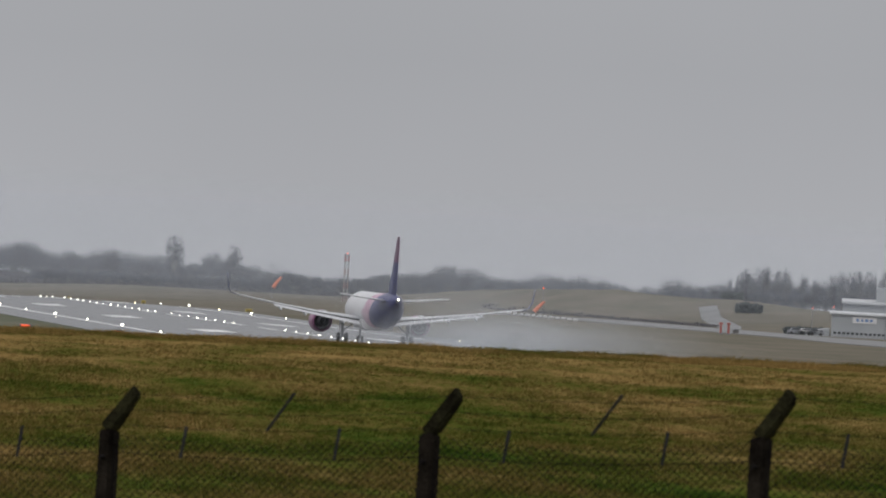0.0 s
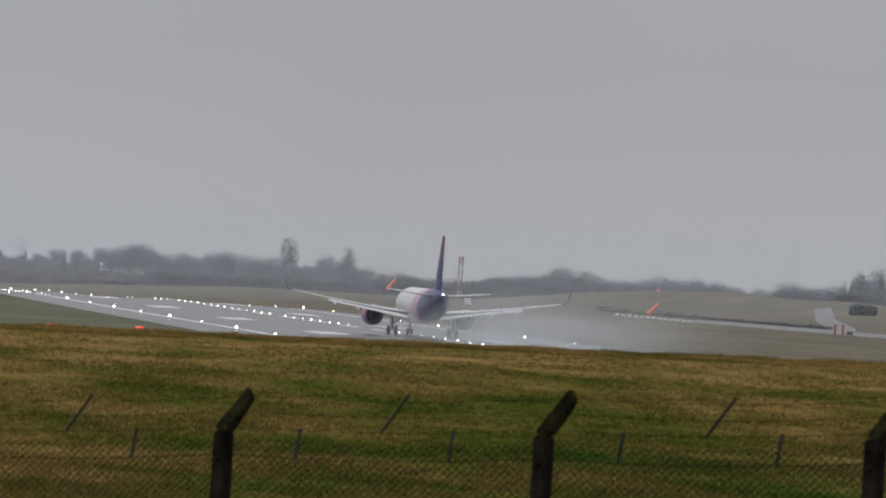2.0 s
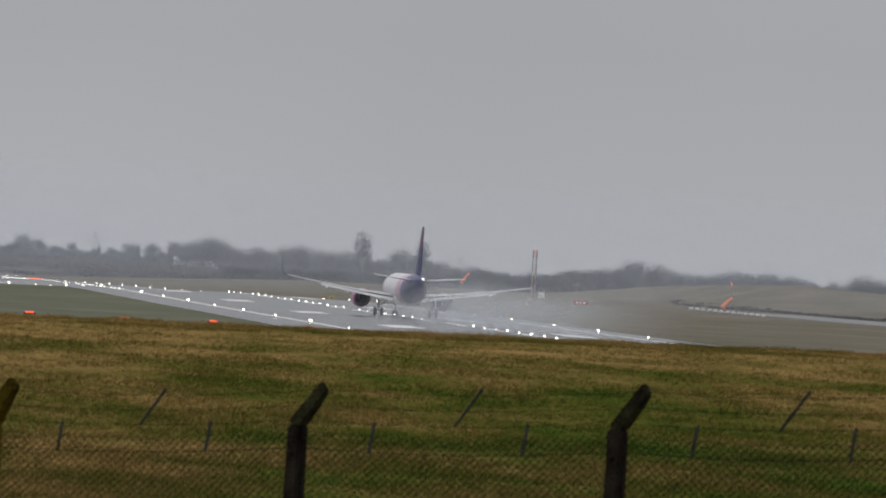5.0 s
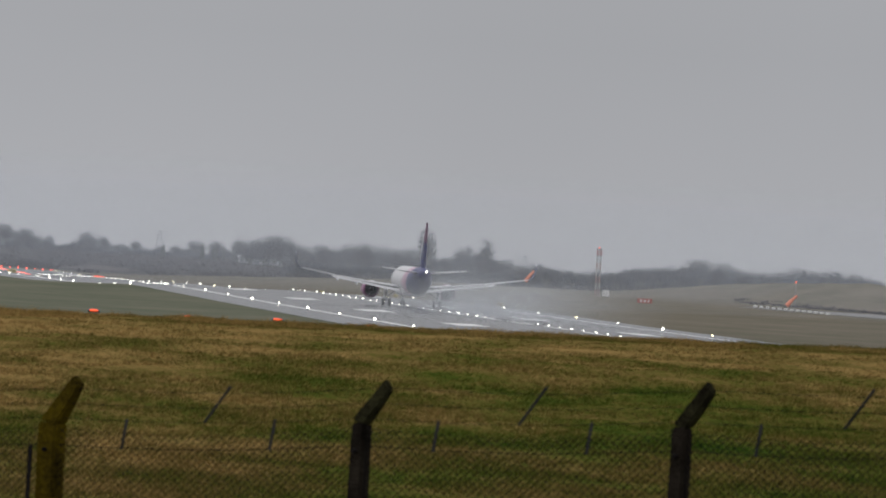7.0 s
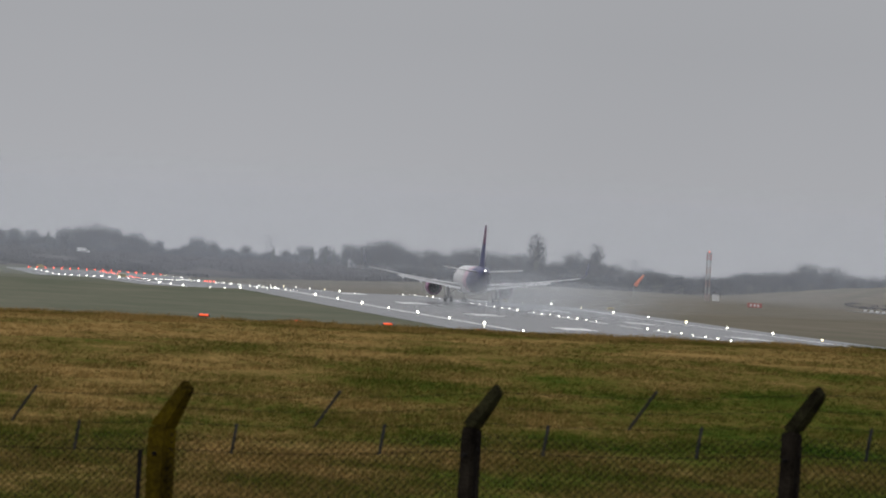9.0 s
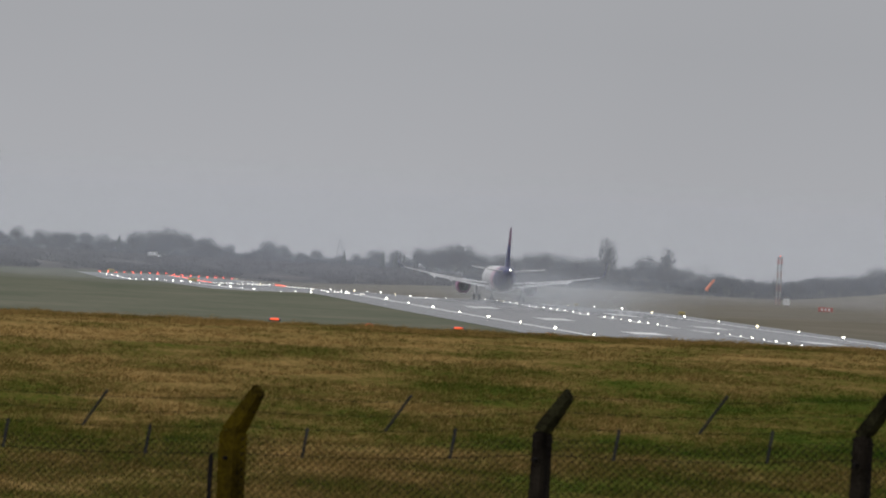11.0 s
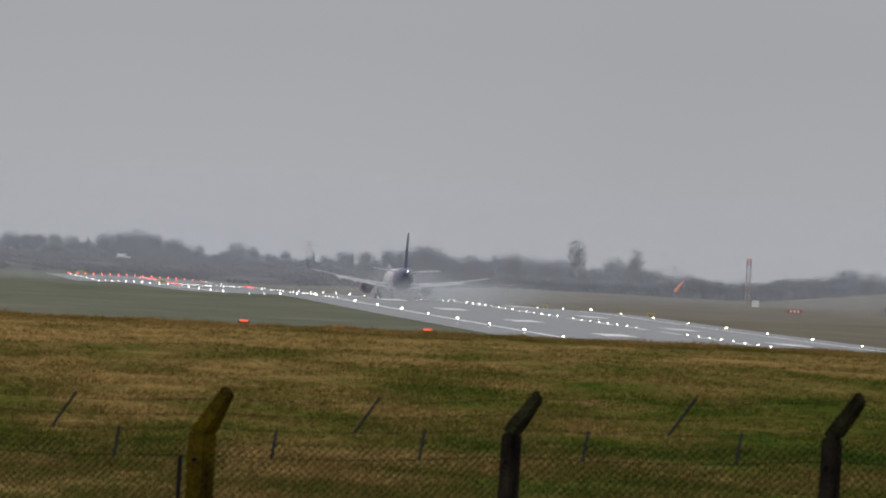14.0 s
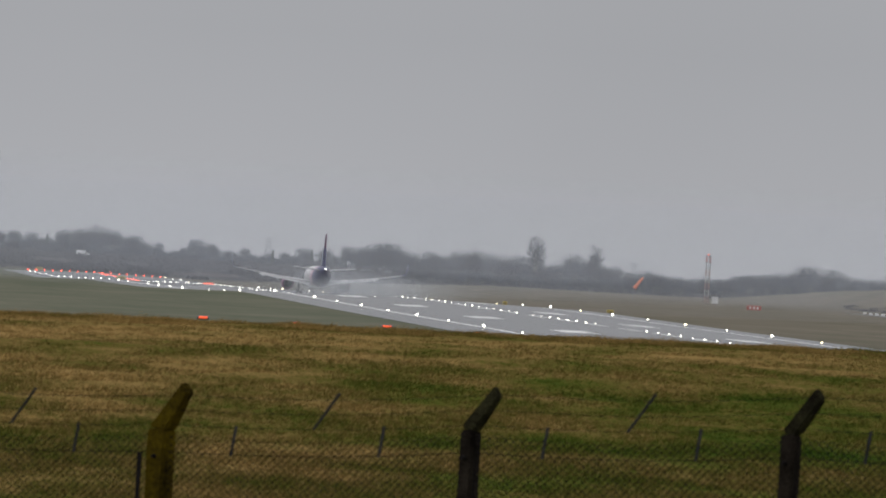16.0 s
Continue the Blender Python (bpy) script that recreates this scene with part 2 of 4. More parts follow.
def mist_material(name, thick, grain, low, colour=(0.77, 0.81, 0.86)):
    """Water spray, and pale shells for distance haze: see-through, densest through the middle of a drift, thinning out
    to its rim.
    """
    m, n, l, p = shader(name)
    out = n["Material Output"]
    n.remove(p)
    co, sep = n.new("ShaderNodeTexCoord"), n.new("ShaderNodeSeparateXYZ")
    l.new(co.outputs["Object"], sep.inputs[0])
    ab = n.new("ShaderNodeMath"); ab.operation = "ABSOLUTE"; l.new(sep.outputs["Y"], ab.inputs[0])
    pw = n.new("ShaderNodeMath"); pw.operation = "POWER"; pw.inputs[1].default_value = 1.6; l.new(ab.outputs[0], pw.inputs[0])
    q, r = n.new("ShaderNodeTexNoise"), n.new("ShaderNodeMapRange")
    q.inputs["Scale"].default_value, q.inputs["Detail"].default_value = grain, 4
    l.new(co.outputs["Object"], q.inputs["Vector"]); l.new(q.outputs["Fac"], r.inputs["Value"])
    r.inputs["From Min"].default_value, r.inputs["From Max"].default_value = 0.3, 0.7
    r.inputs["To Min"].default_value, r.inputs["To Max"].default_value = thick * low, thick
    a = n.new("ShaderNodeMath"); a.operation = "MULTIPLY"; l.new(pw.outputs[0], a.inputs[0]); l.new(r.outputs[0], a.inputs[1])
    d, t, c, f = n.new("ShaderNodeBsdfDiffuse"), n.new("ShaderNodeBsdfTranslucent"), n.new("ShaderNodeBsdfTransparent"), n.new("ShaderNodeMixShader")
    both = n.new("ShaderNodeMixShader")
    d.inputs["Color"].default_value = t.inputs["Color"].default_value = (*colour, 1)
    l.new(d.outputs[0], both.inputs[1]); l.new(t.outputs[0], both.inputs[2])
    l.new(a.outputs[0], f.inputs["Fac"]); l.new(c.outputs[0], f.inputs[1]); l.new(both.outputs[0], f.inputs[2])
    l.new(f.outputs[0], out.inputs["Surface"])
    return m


SPRAY_MIST = mist_material("fine_water_spray", 0.033, 2.0, 0.25)
BLOWN_MIST = mist_material("blown_water_mist", 0.046, 1.6, 0.4)
# bluish veil colour that stands in for haze over distance
HAZE = mist_material("pale_distance_haze", 0.076, 1.6, 0.85, (0.76, 0.81, 0.89))
scene.cycles.transparent_max_bounces = 96


# ---- mesh helpers ----
def ray(u, v, d):
    """A place d metres out: u to the right of the runway's direction and v below eye level, in steps of the lens."""
    return Vector((u / FOCAL * d, d, EYE - v / FOCAL * d))


def smooth(bm, on=True):
    for f in bm.faces:
        f.smooth = on


def mesh_of(bm, name, material):
    me = bpy.data.meshes.new(name)
    bm.to_mesh(me)
    bm.free()
    for m in (material if isinstance(material, (list, tuple)) else [material]):
        me.materials.append(m)
    return me


def part(name, bm, material, parent, label=""):
    ob = new(name, mesh_of(bm, name, material))
    ob.parent = parent
    return tagged(ob, label)


def thing(name, label, category, group="", kind="", at=None):
    ob = tagged(new(name), label, category, group, kind)
    if at is not None:
        ob.matrix_basis = at if isinstance(at, Matrix) else Matrix.Translation(at)
    return ob


def box(bm, x, y, z, sx, sy, sz, m=None, bevel=0.0):
    r = bmesh.ops.create_cube(bm, size=1, matrix=(m or Matrix()) @ Matrix.Translation((x, y, z)) @ Matrix.Diagonal((sx, sy, sz, 1)))
    if bevel:
        es = list({e for v in r["verts"] for e in v.link_edges})
        bmesh.ops.bevel(bm, geom=es, offset=bevel, segments=1, affect="EDGES", profile=0.5)
    return r["verts"]


def tube(bm, a, b, ra, rb, n=8, caps=True):
    a, b = Vector(a), Vector(b)
    q = (b - a).to_track_quat("Z", "Y").to_matrix().to_4x4()
    return bmesh.ops.create_cone(bm, segments=n, radius1=ra, radius2=rb, depth=(b - a).length, cap_ends=caps, matrix=Matrix.Translation((a + b) / 2) @ q)["verts"]


def lofted(bm, rings, closed_ends=True, mats=None):
    """Skin through rings of equally many points."""
    vs = [[bm.verts.new(p) for p in ring] for ring in rings]
    k = len(rings[0])
    for i in range(len(vs) - 1):
        for j in range(k):
            f = bm.faces.new((vs[i][j], vs[i][(j + 1) % k], vs[i + 1][(j + 1) % k], vs[i + 1][j]))
            if mats:
                f.material_index = mats(i, j)
    if closed_ends:
        bm.faces.new(vs[0][::-1]); bm.faces.new(vs[-1])
    bmesh.ops.recalc_face_normals(bm, faces=bm.faces[:])
    return vs


def from_arrays(name, verts, faces, material):
    me = bpy.data.meshes.new(name)
    me.from_pydata(verts, [], faces)
    me.materials.append(material)
    me.update()
    return me


# ---- the lie of the land ----
RUN_D = (-500, 330, 430, 700, 1144, 1370, 1580, 1640, 1690, 1750, 1810, 1885, 1960, 2247, 2400, 2844, 3000, 3200, 3330, 3650, 4200, 5200)
RUN_Z = (-9, -9.3, -9.4, -8.95, -7.68, -7.26, -6.72, -6.66, -6.9, -7.33, -7.8, -8.4, -8.6, -9.0, -9.2, -11.2, -11, -10.8, -10.6, -7.6, -6.0, -5.5)


def airfield(d):
    return EYE + float(np.interp(d, RUN_D, RUN_Z))


CROWN = 0.018                                     # fall of the runway to either side of its centre line


def camber(x, d):
    return CROWN * min(abs(x), 40.0) * float(np.interp(d, (430, 600, 3300, 3600), (0, 1, 1, 0)))


def land(x, d):
    """Height of the ground: a low bank by the camera, a dip at the fence, a field up to its brow, then the airfield."""
    slope = 0.0115 * (x - 16)
    bank = float(np.interp(d, (-400, 0, 30, 46, 60, 130, 200, 232, 248, 256), (0, 0, -0.3, -1.28, -1.3, -1.02, -0.38, -0.22, -0.17, -0.2)))
    bank += slope * float(np.interp(d, (0, 60, 250), (0.2, 0.6, 1.0)))
    z = airfield(d) - camber(x - AXIS, d)
    if d > 1400:
        # level ground towards the parallel taxiway, and a turfed mound beyond it
        side = min(1.0, max(0.0, (x - AXIS - 50) / 90)) * min(1.0, (d - 1400) / 500) * float(np.interp(d, (3300, 3800), (1, 0)))
        z += (EYE - 7.55 - z) * side
        u = 365 / d * FOCAL
        top = float(np.interp(u, (1600, 1720, 1830, 1919, 2019, 2090, 2159, 2219, 2271, 2330), (0, 1.0, 2.7, 5.7, 7.2, 7.9, 8.4, 6.6, 3.1, 0)))
        z += top * float(np.interp(x, (334, 345, 360, 372, 390, 420), (0, 0.35, 0.9, 1, 0.6, 0)))
        bank_up = min(1.0, max(0.0, (x - 340) / 70)) * float(np.interp(d, (2230, 2420, 3000, 3300), (0, 1, 1, 0))) * float(np.interp(x / d * FOCAL, (2270, 2350), (0, 1)))
        z += 4.6 * bank_up
    k = min(1.0, max(0.0, (d - 252) / 150))
    k = k * k * (3 - 2 * k)
    return bank * (1 - k) + z * k if d < 402 else z


def stations():
    d = list(np.arange(-420, 0, 60.0)) + list(np.arange(0, 120, 8.0)) + list(np.arange(120, 300, 4.0)) + list(np.arange(300, 460, 10.0))
    d += list(np.arange(460, 3400, 20.0)) + list(np.arange(3400, 4951, 50.0))
    return d


def build_ground():
    ds, cols = stations(), 150
    verts, faces = [], []
    for d in ds:
        half = 70 + 0.5 * max(d, 0)
        for j in range(cols + 1):
            s = (j / cols - 0.5) * 2
            x = 0.092 * d + half * (abs(s) ** 1.7) * (1 if s > 0 else -1)
            z = land(x, d)
            if d < 300:
                z += 0.05 * noise.noise(Vector((x * 0.35, d * 0.2, 0))) + 0.03 * noise.noise(Vector((x * 1.2, d * 0.6, 5)))
            elif d > 3300:
                z += 0.6 * noise.noise(Vector((x * 0.02, d * 0.01, 0)))
            verts.append((x, d, z))
    for i in range(len(ds) - 1):
        for j in range(cols):
            a = i * (cols + 1) + j
            faces.append((a, a + 1, a + cols + 2, a + cols + 1))
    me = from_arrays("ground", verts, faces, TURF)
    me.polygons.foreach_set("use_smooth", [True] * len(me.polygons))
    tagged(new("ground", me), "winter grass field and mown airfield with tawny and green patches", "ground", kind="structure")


def strip(name, x0, x1, d0, d1, lift, material, parent=None, label="", step=20.0, thick=0.0):
    """A band along the runway, draped on its profile; x0, x1 from the centre line."""
    ds = [d0] + [d for d in stations() if d0 + 0.5 < d < d1 - 0.5] + [d1]
    xs = (x0, 0.0, x1) if x0 < -1 and x1 > 1 else (x0, x1)
    n = len(xs)
    verts, faces = [], []
    for d in ds:
        verts += [(AXIS + x, d, airfield(d) - camber(x, d) + lift) for x in xs]
    for i in range(len(ds) - 1):
        faces += [(n * i + j, n * i + j + 1, n * i + n + j + 1, n * i + n + j) for j in range(n - 1)]
    if thick:
        k = len(verts)
        verts += [(x, y, z - thick) for x, y, z in verts]
        for i in range(len(ds) - 1):
            p, q = n * i, n * i + n - 1
            faces += [(p, p + n, k + p + n, k + p), (q, k + q, k + q + n, q + n)]
        faces += [(j, k + j, k + j + 1, j + 1) for j in range(n - 1)]
    ob = new(name, from_arrays(name, verts, faces, material))
    ob.parent = parent
    return tagged(ob, label)


def build_runway():
    road = strip("runway", -30.5, 30.5, 520, 3215, 0.05, ASPHALT, thick=0.04)
    tagged(road, "wet dark asphalt runway that mirrors the grey sky", "runway", kind="structure")
    strip("edge_line", -22.9, -22.0, 540, 3200, 0.056, PAINT, road, "white painted edge line")
    strip("edge_line", 22.0, 22.9, 540, 3200, 0.056, PAINT, road, "white painted edge line")
    for k in range(53):
        strip("centre_dash", -0.45, 0.45, 560 + 50 * k, 590 + 50 * k, 0.068, PAINT, road, "white centre line dash")
    for k in range(-3, 4):
        for x in (-14.0, 8.0):
            strip("touchdown_mark", x, x + 4.2, 1308 + 149 * k, 1333 + 149 * k, 0.057, PAINT, road, "white touchdown zone bar")


build_ground()
build_runway()


# ---- airliner ----
def airliner():
    """Narrow-body twinjet seen from behind; origin on the ground under the tail tip, nose towards +y."""
    top = thing("airliner", "white twin-engine airliner with pink band and indigo tail", "aeroplane")

    def ring(y, zc, rx, rz, n=28):
        return [(rx * math.cos(2 * math.pi * j / n), y, zc + rz * math.sin(2 * math.pi * j / n)) for j in range(n)]

    prof = [(0.0, 5.25, 0.16, 0.2), (0.5, 5.2, 0.36, 0.42), (2.0, 5.05, 0.75, 0.85), (4.5, 4.78, 1.2, 1.3), (7.5, 4.42, 1.62, 1.68), (10.5, 4.12, 1.88, 1.95),
            (13.0, 3.98, 1.96, 2.05), (15.0, 3.95, 1.975, 2.07), (18.0, 3.95, 1.975, 2.07), (26, 3.95, 1.975, 2.07), (38, 3.95, 1.975, 2.07), (40.5, 3.85, 1.85, 1.95),
            (42.5, 3.7, 1.45, 1.55), (43.8, 3.5, 0.85, 0.95), (44.5, 3.4, 0.1, 0.1)]
    bm = bmesh.new()

    def livery(i, j):
        y = (prof[i][0] + prof[i + 1][0]) / 2
        edge = y + 3.0 * math.sin(2 * math.pi * (j + 0.5) / 28)
        return 2 if edge < 11.5 else 1 if edge < 18.5 else 0

    # finer rings where the colours change
    fine = []
    for (a, b) in zip(prof, prof[1:]):
        steps = 5 if a[0] < 27 else 1
        for s in range(steps):
            w = s / steps
            fine.append(tuple(p + (q - p) * w for p, q in zip(a, b)))
    prof = fine + [prof[-1]]
    lofted(bm, [ring(*p) for p in prof], mats=livery)
    smooth(bm)
    part("fuselage", bm, [WHITE_HULL, PINK_HULL, BLUE_HULL], top, "white body, pink band and indigo rear")
    bm = bmesh.new()
    tube(bm, (0, -0.12, 5.26), (0, 0.2, 5.26), 0.13, 0.17, 12)
    part("exhaust_pipe", bm, DARK_METAL, top)
    bm = bmesh.new()
    bmesh.ops.create_icosphere(bm, subdivisions=2, radius=0.11, matrix=Matrix.Translation((0.12, -0.22, 5.45)))
    part("tail_lamp", bm, WHITE_LAMP, top, "lit white tail lamp")
    bm = bmesh.new()
    bmesh.ops.create_icosphere(bm, subdivisions=2, radius=0.2, matrix=Matrix.Translation((0, 24, 1.83)))
    part("belly_beacon", bm, RED_LAMP, top, "red belly beacon")

    def foil(chord, thick, n=7):
        """Closed aerofoil outline as (back from the leading edge, height)."""
        up = [(chord * (k / n) ** 1.4, thick * chord * (2.6 * math.sqrt(max(k / n, 0)) * (1 - k / n) + 0.02) * 0.45) for k in range(n + 1)]
        return up + [(x, -0.6 * z) for x, z in reversed(up[1:-1])] + [(0.0, -0.004)]

    # fin and rudder
    for name, cut0, cut1 in (("fin", 0.0, 0.68), ("rudder", 0.69, 1.0)):
        bm = bmesh.new()
        rings = []
        for k in range(13):
            w = k / 12
            z, lead, tail = 5.6 + 7.0 * w, 8.4 - 5.6 * w, 1.9 - 1.35 * w
            c = lead - tail
            y0, y1 = lead - c * cut0, lead - c * cut1
            t0, t1 = 0.055 * c * (1.0 if cut0 == 0 else 0.75), 0.055 * c * (0.8 if cut1 < 1 else 0.08)
            if cut0 == 0:
                rings.append([(0, y0, z), (t0, y0 - 0.3 * (y0 - y1), z), (t1, y1, z), (-t1, y1, z), (-t0, y0 - 0.3 * (y0 - y1), z)])
            else:
                rings.append([(t0, y0, z), (t1, y1, z), (-t1, y1, z), (-t0, y0, z)])
        lofted(bm, rings, mats=lambda i, j: 1 if i > 6 else 0)
        part(name, bm, [BLUE_HULL, FIN_MAGENTA], top, "indigo below, magenta above")
    # tailplanes, wings, engines and gear on both sides
    for s in (-1, 1):
        bm = bmesh.new()
        lofted(bm, [[(s * (0.7 + 5.55 * w), 6.6 - 3.3 * w - x, 5.15 + 0.62 * w + z) for x, z in foil(4.0 - 2.5 * w, 0.1)] for w in (0, 0.5, 1)])
        smooth(bm)
        part("tailplane", bm, WHITE_HULL, top, "pale grey-white tailplane")
        bm = bmesh.new()
        # span, leading edge, chord, height
        plan = [(1.6, 29.2, 7.4, 2.75), (6.2, 26.3, 4.3, 3.3), (11.5, 23.3, 2.95, 4.05), (16.0, 20.7, 1.85, 4.8), (16.9, 20.1, 1.55, 4.98)]
        lofted(bm, [[(s * x, y - b, z + h) for b, h in foil(c, 0.13 if x < 3 else 0.11)] for x, y, c, z in plan])
        smooth(bm)
        wing = part("wing", bm, WING_GREY, top, "pale grey swept wing")
        bm = bmesh.new()
        tip = [(16.9, 20.1, 1.5, 4.98, 0), (17.4, 19.7, 1.35, 5.15, 0.5), (17.75, 19.2, 1.15, 5.75, 0.9), (17.9, 18.5, 0.75, 6.75, 1.0), (17.95, 18.1, 0.45, 7.4, 1.0)]
        lofted(bm, [[(s * (x - h * t), y - b, z + h * (1 - t)) for b, h in foil(c, 0.09)] for x, y, c, z, t in tip])
        smooth(bm)
        part("winglet", bm, BLUE_HULL, wing, "upturned indigo winglet")
        bm = bmesh.new()
        lofted(bm, [[(s * x, y + dy, z + dz) for dy, dz in ((0, 0.02), (-c, -drop), (-c, -drop - 0.07), (0, -0.1))] for x, y, z, c, drop in ((2.0, 22.1, 2.62, 1.5, 0.38), (6.2, 22.3, 3.22, 1.15, 0.3), (12.2, 20.2, 4.08, 0.85, 0.2))])
        part("flap", bm, WING_GREY, wing, "lowered trailing-edge flap")
        for x, y, z in ((3.9, 21.4, 2.55), (8.4, 21.2, 3.2), (11.4, 19.9, 3.65)):
            bm = bmesh.new()
            lofted(bm, [[(s * x + r * math.cos(a), y + yy, z + zz + 1.3 * r * math.sin(a)) for a in [math.pi * 2 * k / 8 for k in range(8)]] for yy, r, zz in ((2.2, 0.05, 0.2), (1.2, 0.2, 0.1), (0, 0.2, 0), (-1.5, 0.04, -0.25))])
            smooth(bm)
            part("flap_fairing", bm, WING_GREY, wing)
        # engine
        ex, ez = s * 5.75, 2.3
        bm = bmesh.new()
        shape = ((31.2, 1.05), (31.4, 1.17), (30.8, 1.28), (29.2, 1.32), (27.6, 1.22), (26.6, 1.1), (26.6, 1.02), (27.8, 0.98))
        lofted(bm, [[(ex + r * math.cos(a), y, ez + r * math.sin(a)) for a in [math.pi * 2 * k / 24 for k in range(24)]] for y, r in shape], closed_ends=False)
        smooth(bm)
        engine = part("engine_nacelle", bm, [COWL], top, "magenta engine cowl")
        bm = bmesh.new()
        lofted(bm, [[(ex + r * math.cos(a), y, ez + r * math.sin(a)) for a in [math.pi * 2 * k / 20 for k in range(20)]] for y, r in ((29.5, 0.95), (27.2, 0.74), (25.6, 0.55), (25.6, 0.48), (26.2, 0.45))], closed_ends=False)
        smooth(bm)
        part("exhaust_core", bm, DARK_METAL, engine)
        bm = bmesh.new()
        tube(bm, (ex, 26.4, ez), (ex, 24.7, ez), 0.36, 0.05, 16)
        part("exhaust_cone", bm, DARK_METAL, engine)
        bm = bmesh.new()
        tube(bm, (ex, 29.4, ez), (ex, 29.3, ez), 1.0, 1.0, 24)
        part("fan_disc", bm, DARK_METAL, engine)
        for k in range(12):
            bm = bmesh.new()
            a = math.pi * 2 * k / 12
            box(bm, 0.72, 0, 0, 0.56, 0.5, 0.05, Matrix.Translation((ex, 28.4, ez)) @ Matrix.Rotation(-a, 4, "Y"))
            part("guide_vane", bm, DARK_METAL, engine)
        bm = bmesh.new()
        lofted(bm, [[(ex + dx, y, z) for dx, y in ((-0.22, 25.4), (0.22, 25.4), (0.18, 29.6), (-0.18, 29.6))] for z in (3.0, 3.6)])
        part("pylon", bm, WHITE_HULL, engine)
        # main gear
        gx, gy = s * 3.8, 22.4
        bm = bmesh.new()
        tube(bm, (gx, gy, 0.58), (gx, gy, 2.9), 0.14, 0.19, 12)
        gear = part("gear_leg", bm, GEAR_METAL, top)
        bm = bmesh.new()
        tube(bm, (gx, gy, 1.3), (gx - s * 1.7, gy, 2.7), 0.08, 0.08, 8)
        part("side_stay", bm, GEAR_METAL, gear)
        bm = bmesh.new()
        box(bm, gx + s * 0.32, gy, 1.75, 0.06, 1.2, 1.5)
        part("gear_door", bm, WHITE_HULL, gear)
        for dx in (-0.46, 0.46):
            bm = bmesh.new()
            bmesh.ops.create_cone(bm, segments=24, radius1=0.58, radius2=0.58, depth=0.42, cap_ends=True, matrix=Matrix.Translation((gx + dx, gy, 0.58)) @ Matrix.Rotation(math.pi / 2, 4, "Y"))
            bmesh.ops.bevel(bm, geom=[e for e in bm.edges if abs(e.calc_face_angle(0)) > 1], offset=0.1, segments=2, affect="EDGES")
            part("wheel", bm, RUBBER, gear, "black tyre")
    bm = bmesh.new()
    tube(bm, (0, 39.2, 0.4), (0, 39.2, 2.2), 0.1, 0.13, 10)
    gear = part("nose_gear_leg", bm, GEAR_METAL, top)
    for dx in (-0.26, 0.26):
        bm = bmesh.new()
        bmesh.ops.create_cone(bm, segments=20, radius1=0.38, radius2=0.38, depth=0.24, cap_ends=True, matrix=Matrix.Translation((dx, 39.2, 0.38)) @ Matrix.Rotation(math.pi / 2, 4, "Y"))
        part("nose_wheel", bm, RUBBER, gear, "black tyre")
    bm = bmesh.new()
    lofted(bm, [[(x * 1.02, y, 2.1 + z) for x, z in ((-1.9, 0.7), (-1.7, -0.25), (-0.9, -0.5), (0.9, -0.5), (1.7, -0.25), (1.9, 0.7))] for y in (19.5, 21.0, 28.5, 30.5)])
    part("belly_fairing", bm, WHITE_HULL, top)
    return top


AIRLINER = airliner()


# ---- spray thrown up behind the airliner: many soft drifts ----
def drift_mesh(name, material, seed, rough):
    bm = bmesh.new()
    bmesh.ops.create_icosphere(bm, subdivisions=4, radius=1)
    off = Vector((seed * 9.1, 0, 0))
    for v in bm.verts:
        k = 1 + rough * noise.noise(v.co * 1.7 + off)
        v.co = Vector((v.co.x * k, v.co.y, v.co.z * k))
    smooth(bm)
    return mesh_of(bm, name, material)


def spray():
    rnd = random.Random(5)
    top = thing("spray_plume", "white mist of spray thrown up behind the airliner", "spray", kind="stuff")
    shapes = [drift_mesh("spray_drift", SPRAY_MIST, k, 0.4) for k in range(4)]
    for k in range(40):
        w = (k / 39) ** 1.15
        y = 24 - 165 * w
        x = rnd.choice((-1, 1)) * (4.6 - 2.5 * w) + rnd.gauss(0, 1.0 + 5.5 * w) + 7 * w
        r = 3.2 + 7.5 * w + rnd.uniform(0, 1.5)
        h = (1.7 + 2.6 * w ** 0.8) * rnd.uniform(0.5, 1.1)
        ob = new("spray_drift", rnd.choice(shapes))
        ob.parent = top
        ob.matrix_basis = pose(x, y, h * 0.55) @ Matrix.Diagonal((r * 1.25, 9 + 10 * w, h, 1))
        tagged(ob, kind="stuff")
    return top


def blown_mist():
    """Mist that the reversed thrust blows up round the wings."""
    rnd = random.Random(21)
    top = thing("reverse_thrust_mist", "thin white mist blown up round the wings", "spray", kind="stuff")
    shape = drift_mesh("mist_drift", BLOWN_MIST, 7, 0.4)
    for k in range(16):
        ob = new("mist_drift", shape)
        ob.parent = top
        h = rnd.uniform(2.4, 5.2)
        ob.matrix_basis = pose(rnd.gauss(2, 6), rnd.uniform(-20, 26), h * 0.5) @ Matrix.Diagonal((rnd.uniform(6, 12), rnd.uniform(9, 16), h, 1))
        tagged(ob, kind="stuff")
    return top


SPRAY = spray()
BLOWN = blown_mist()


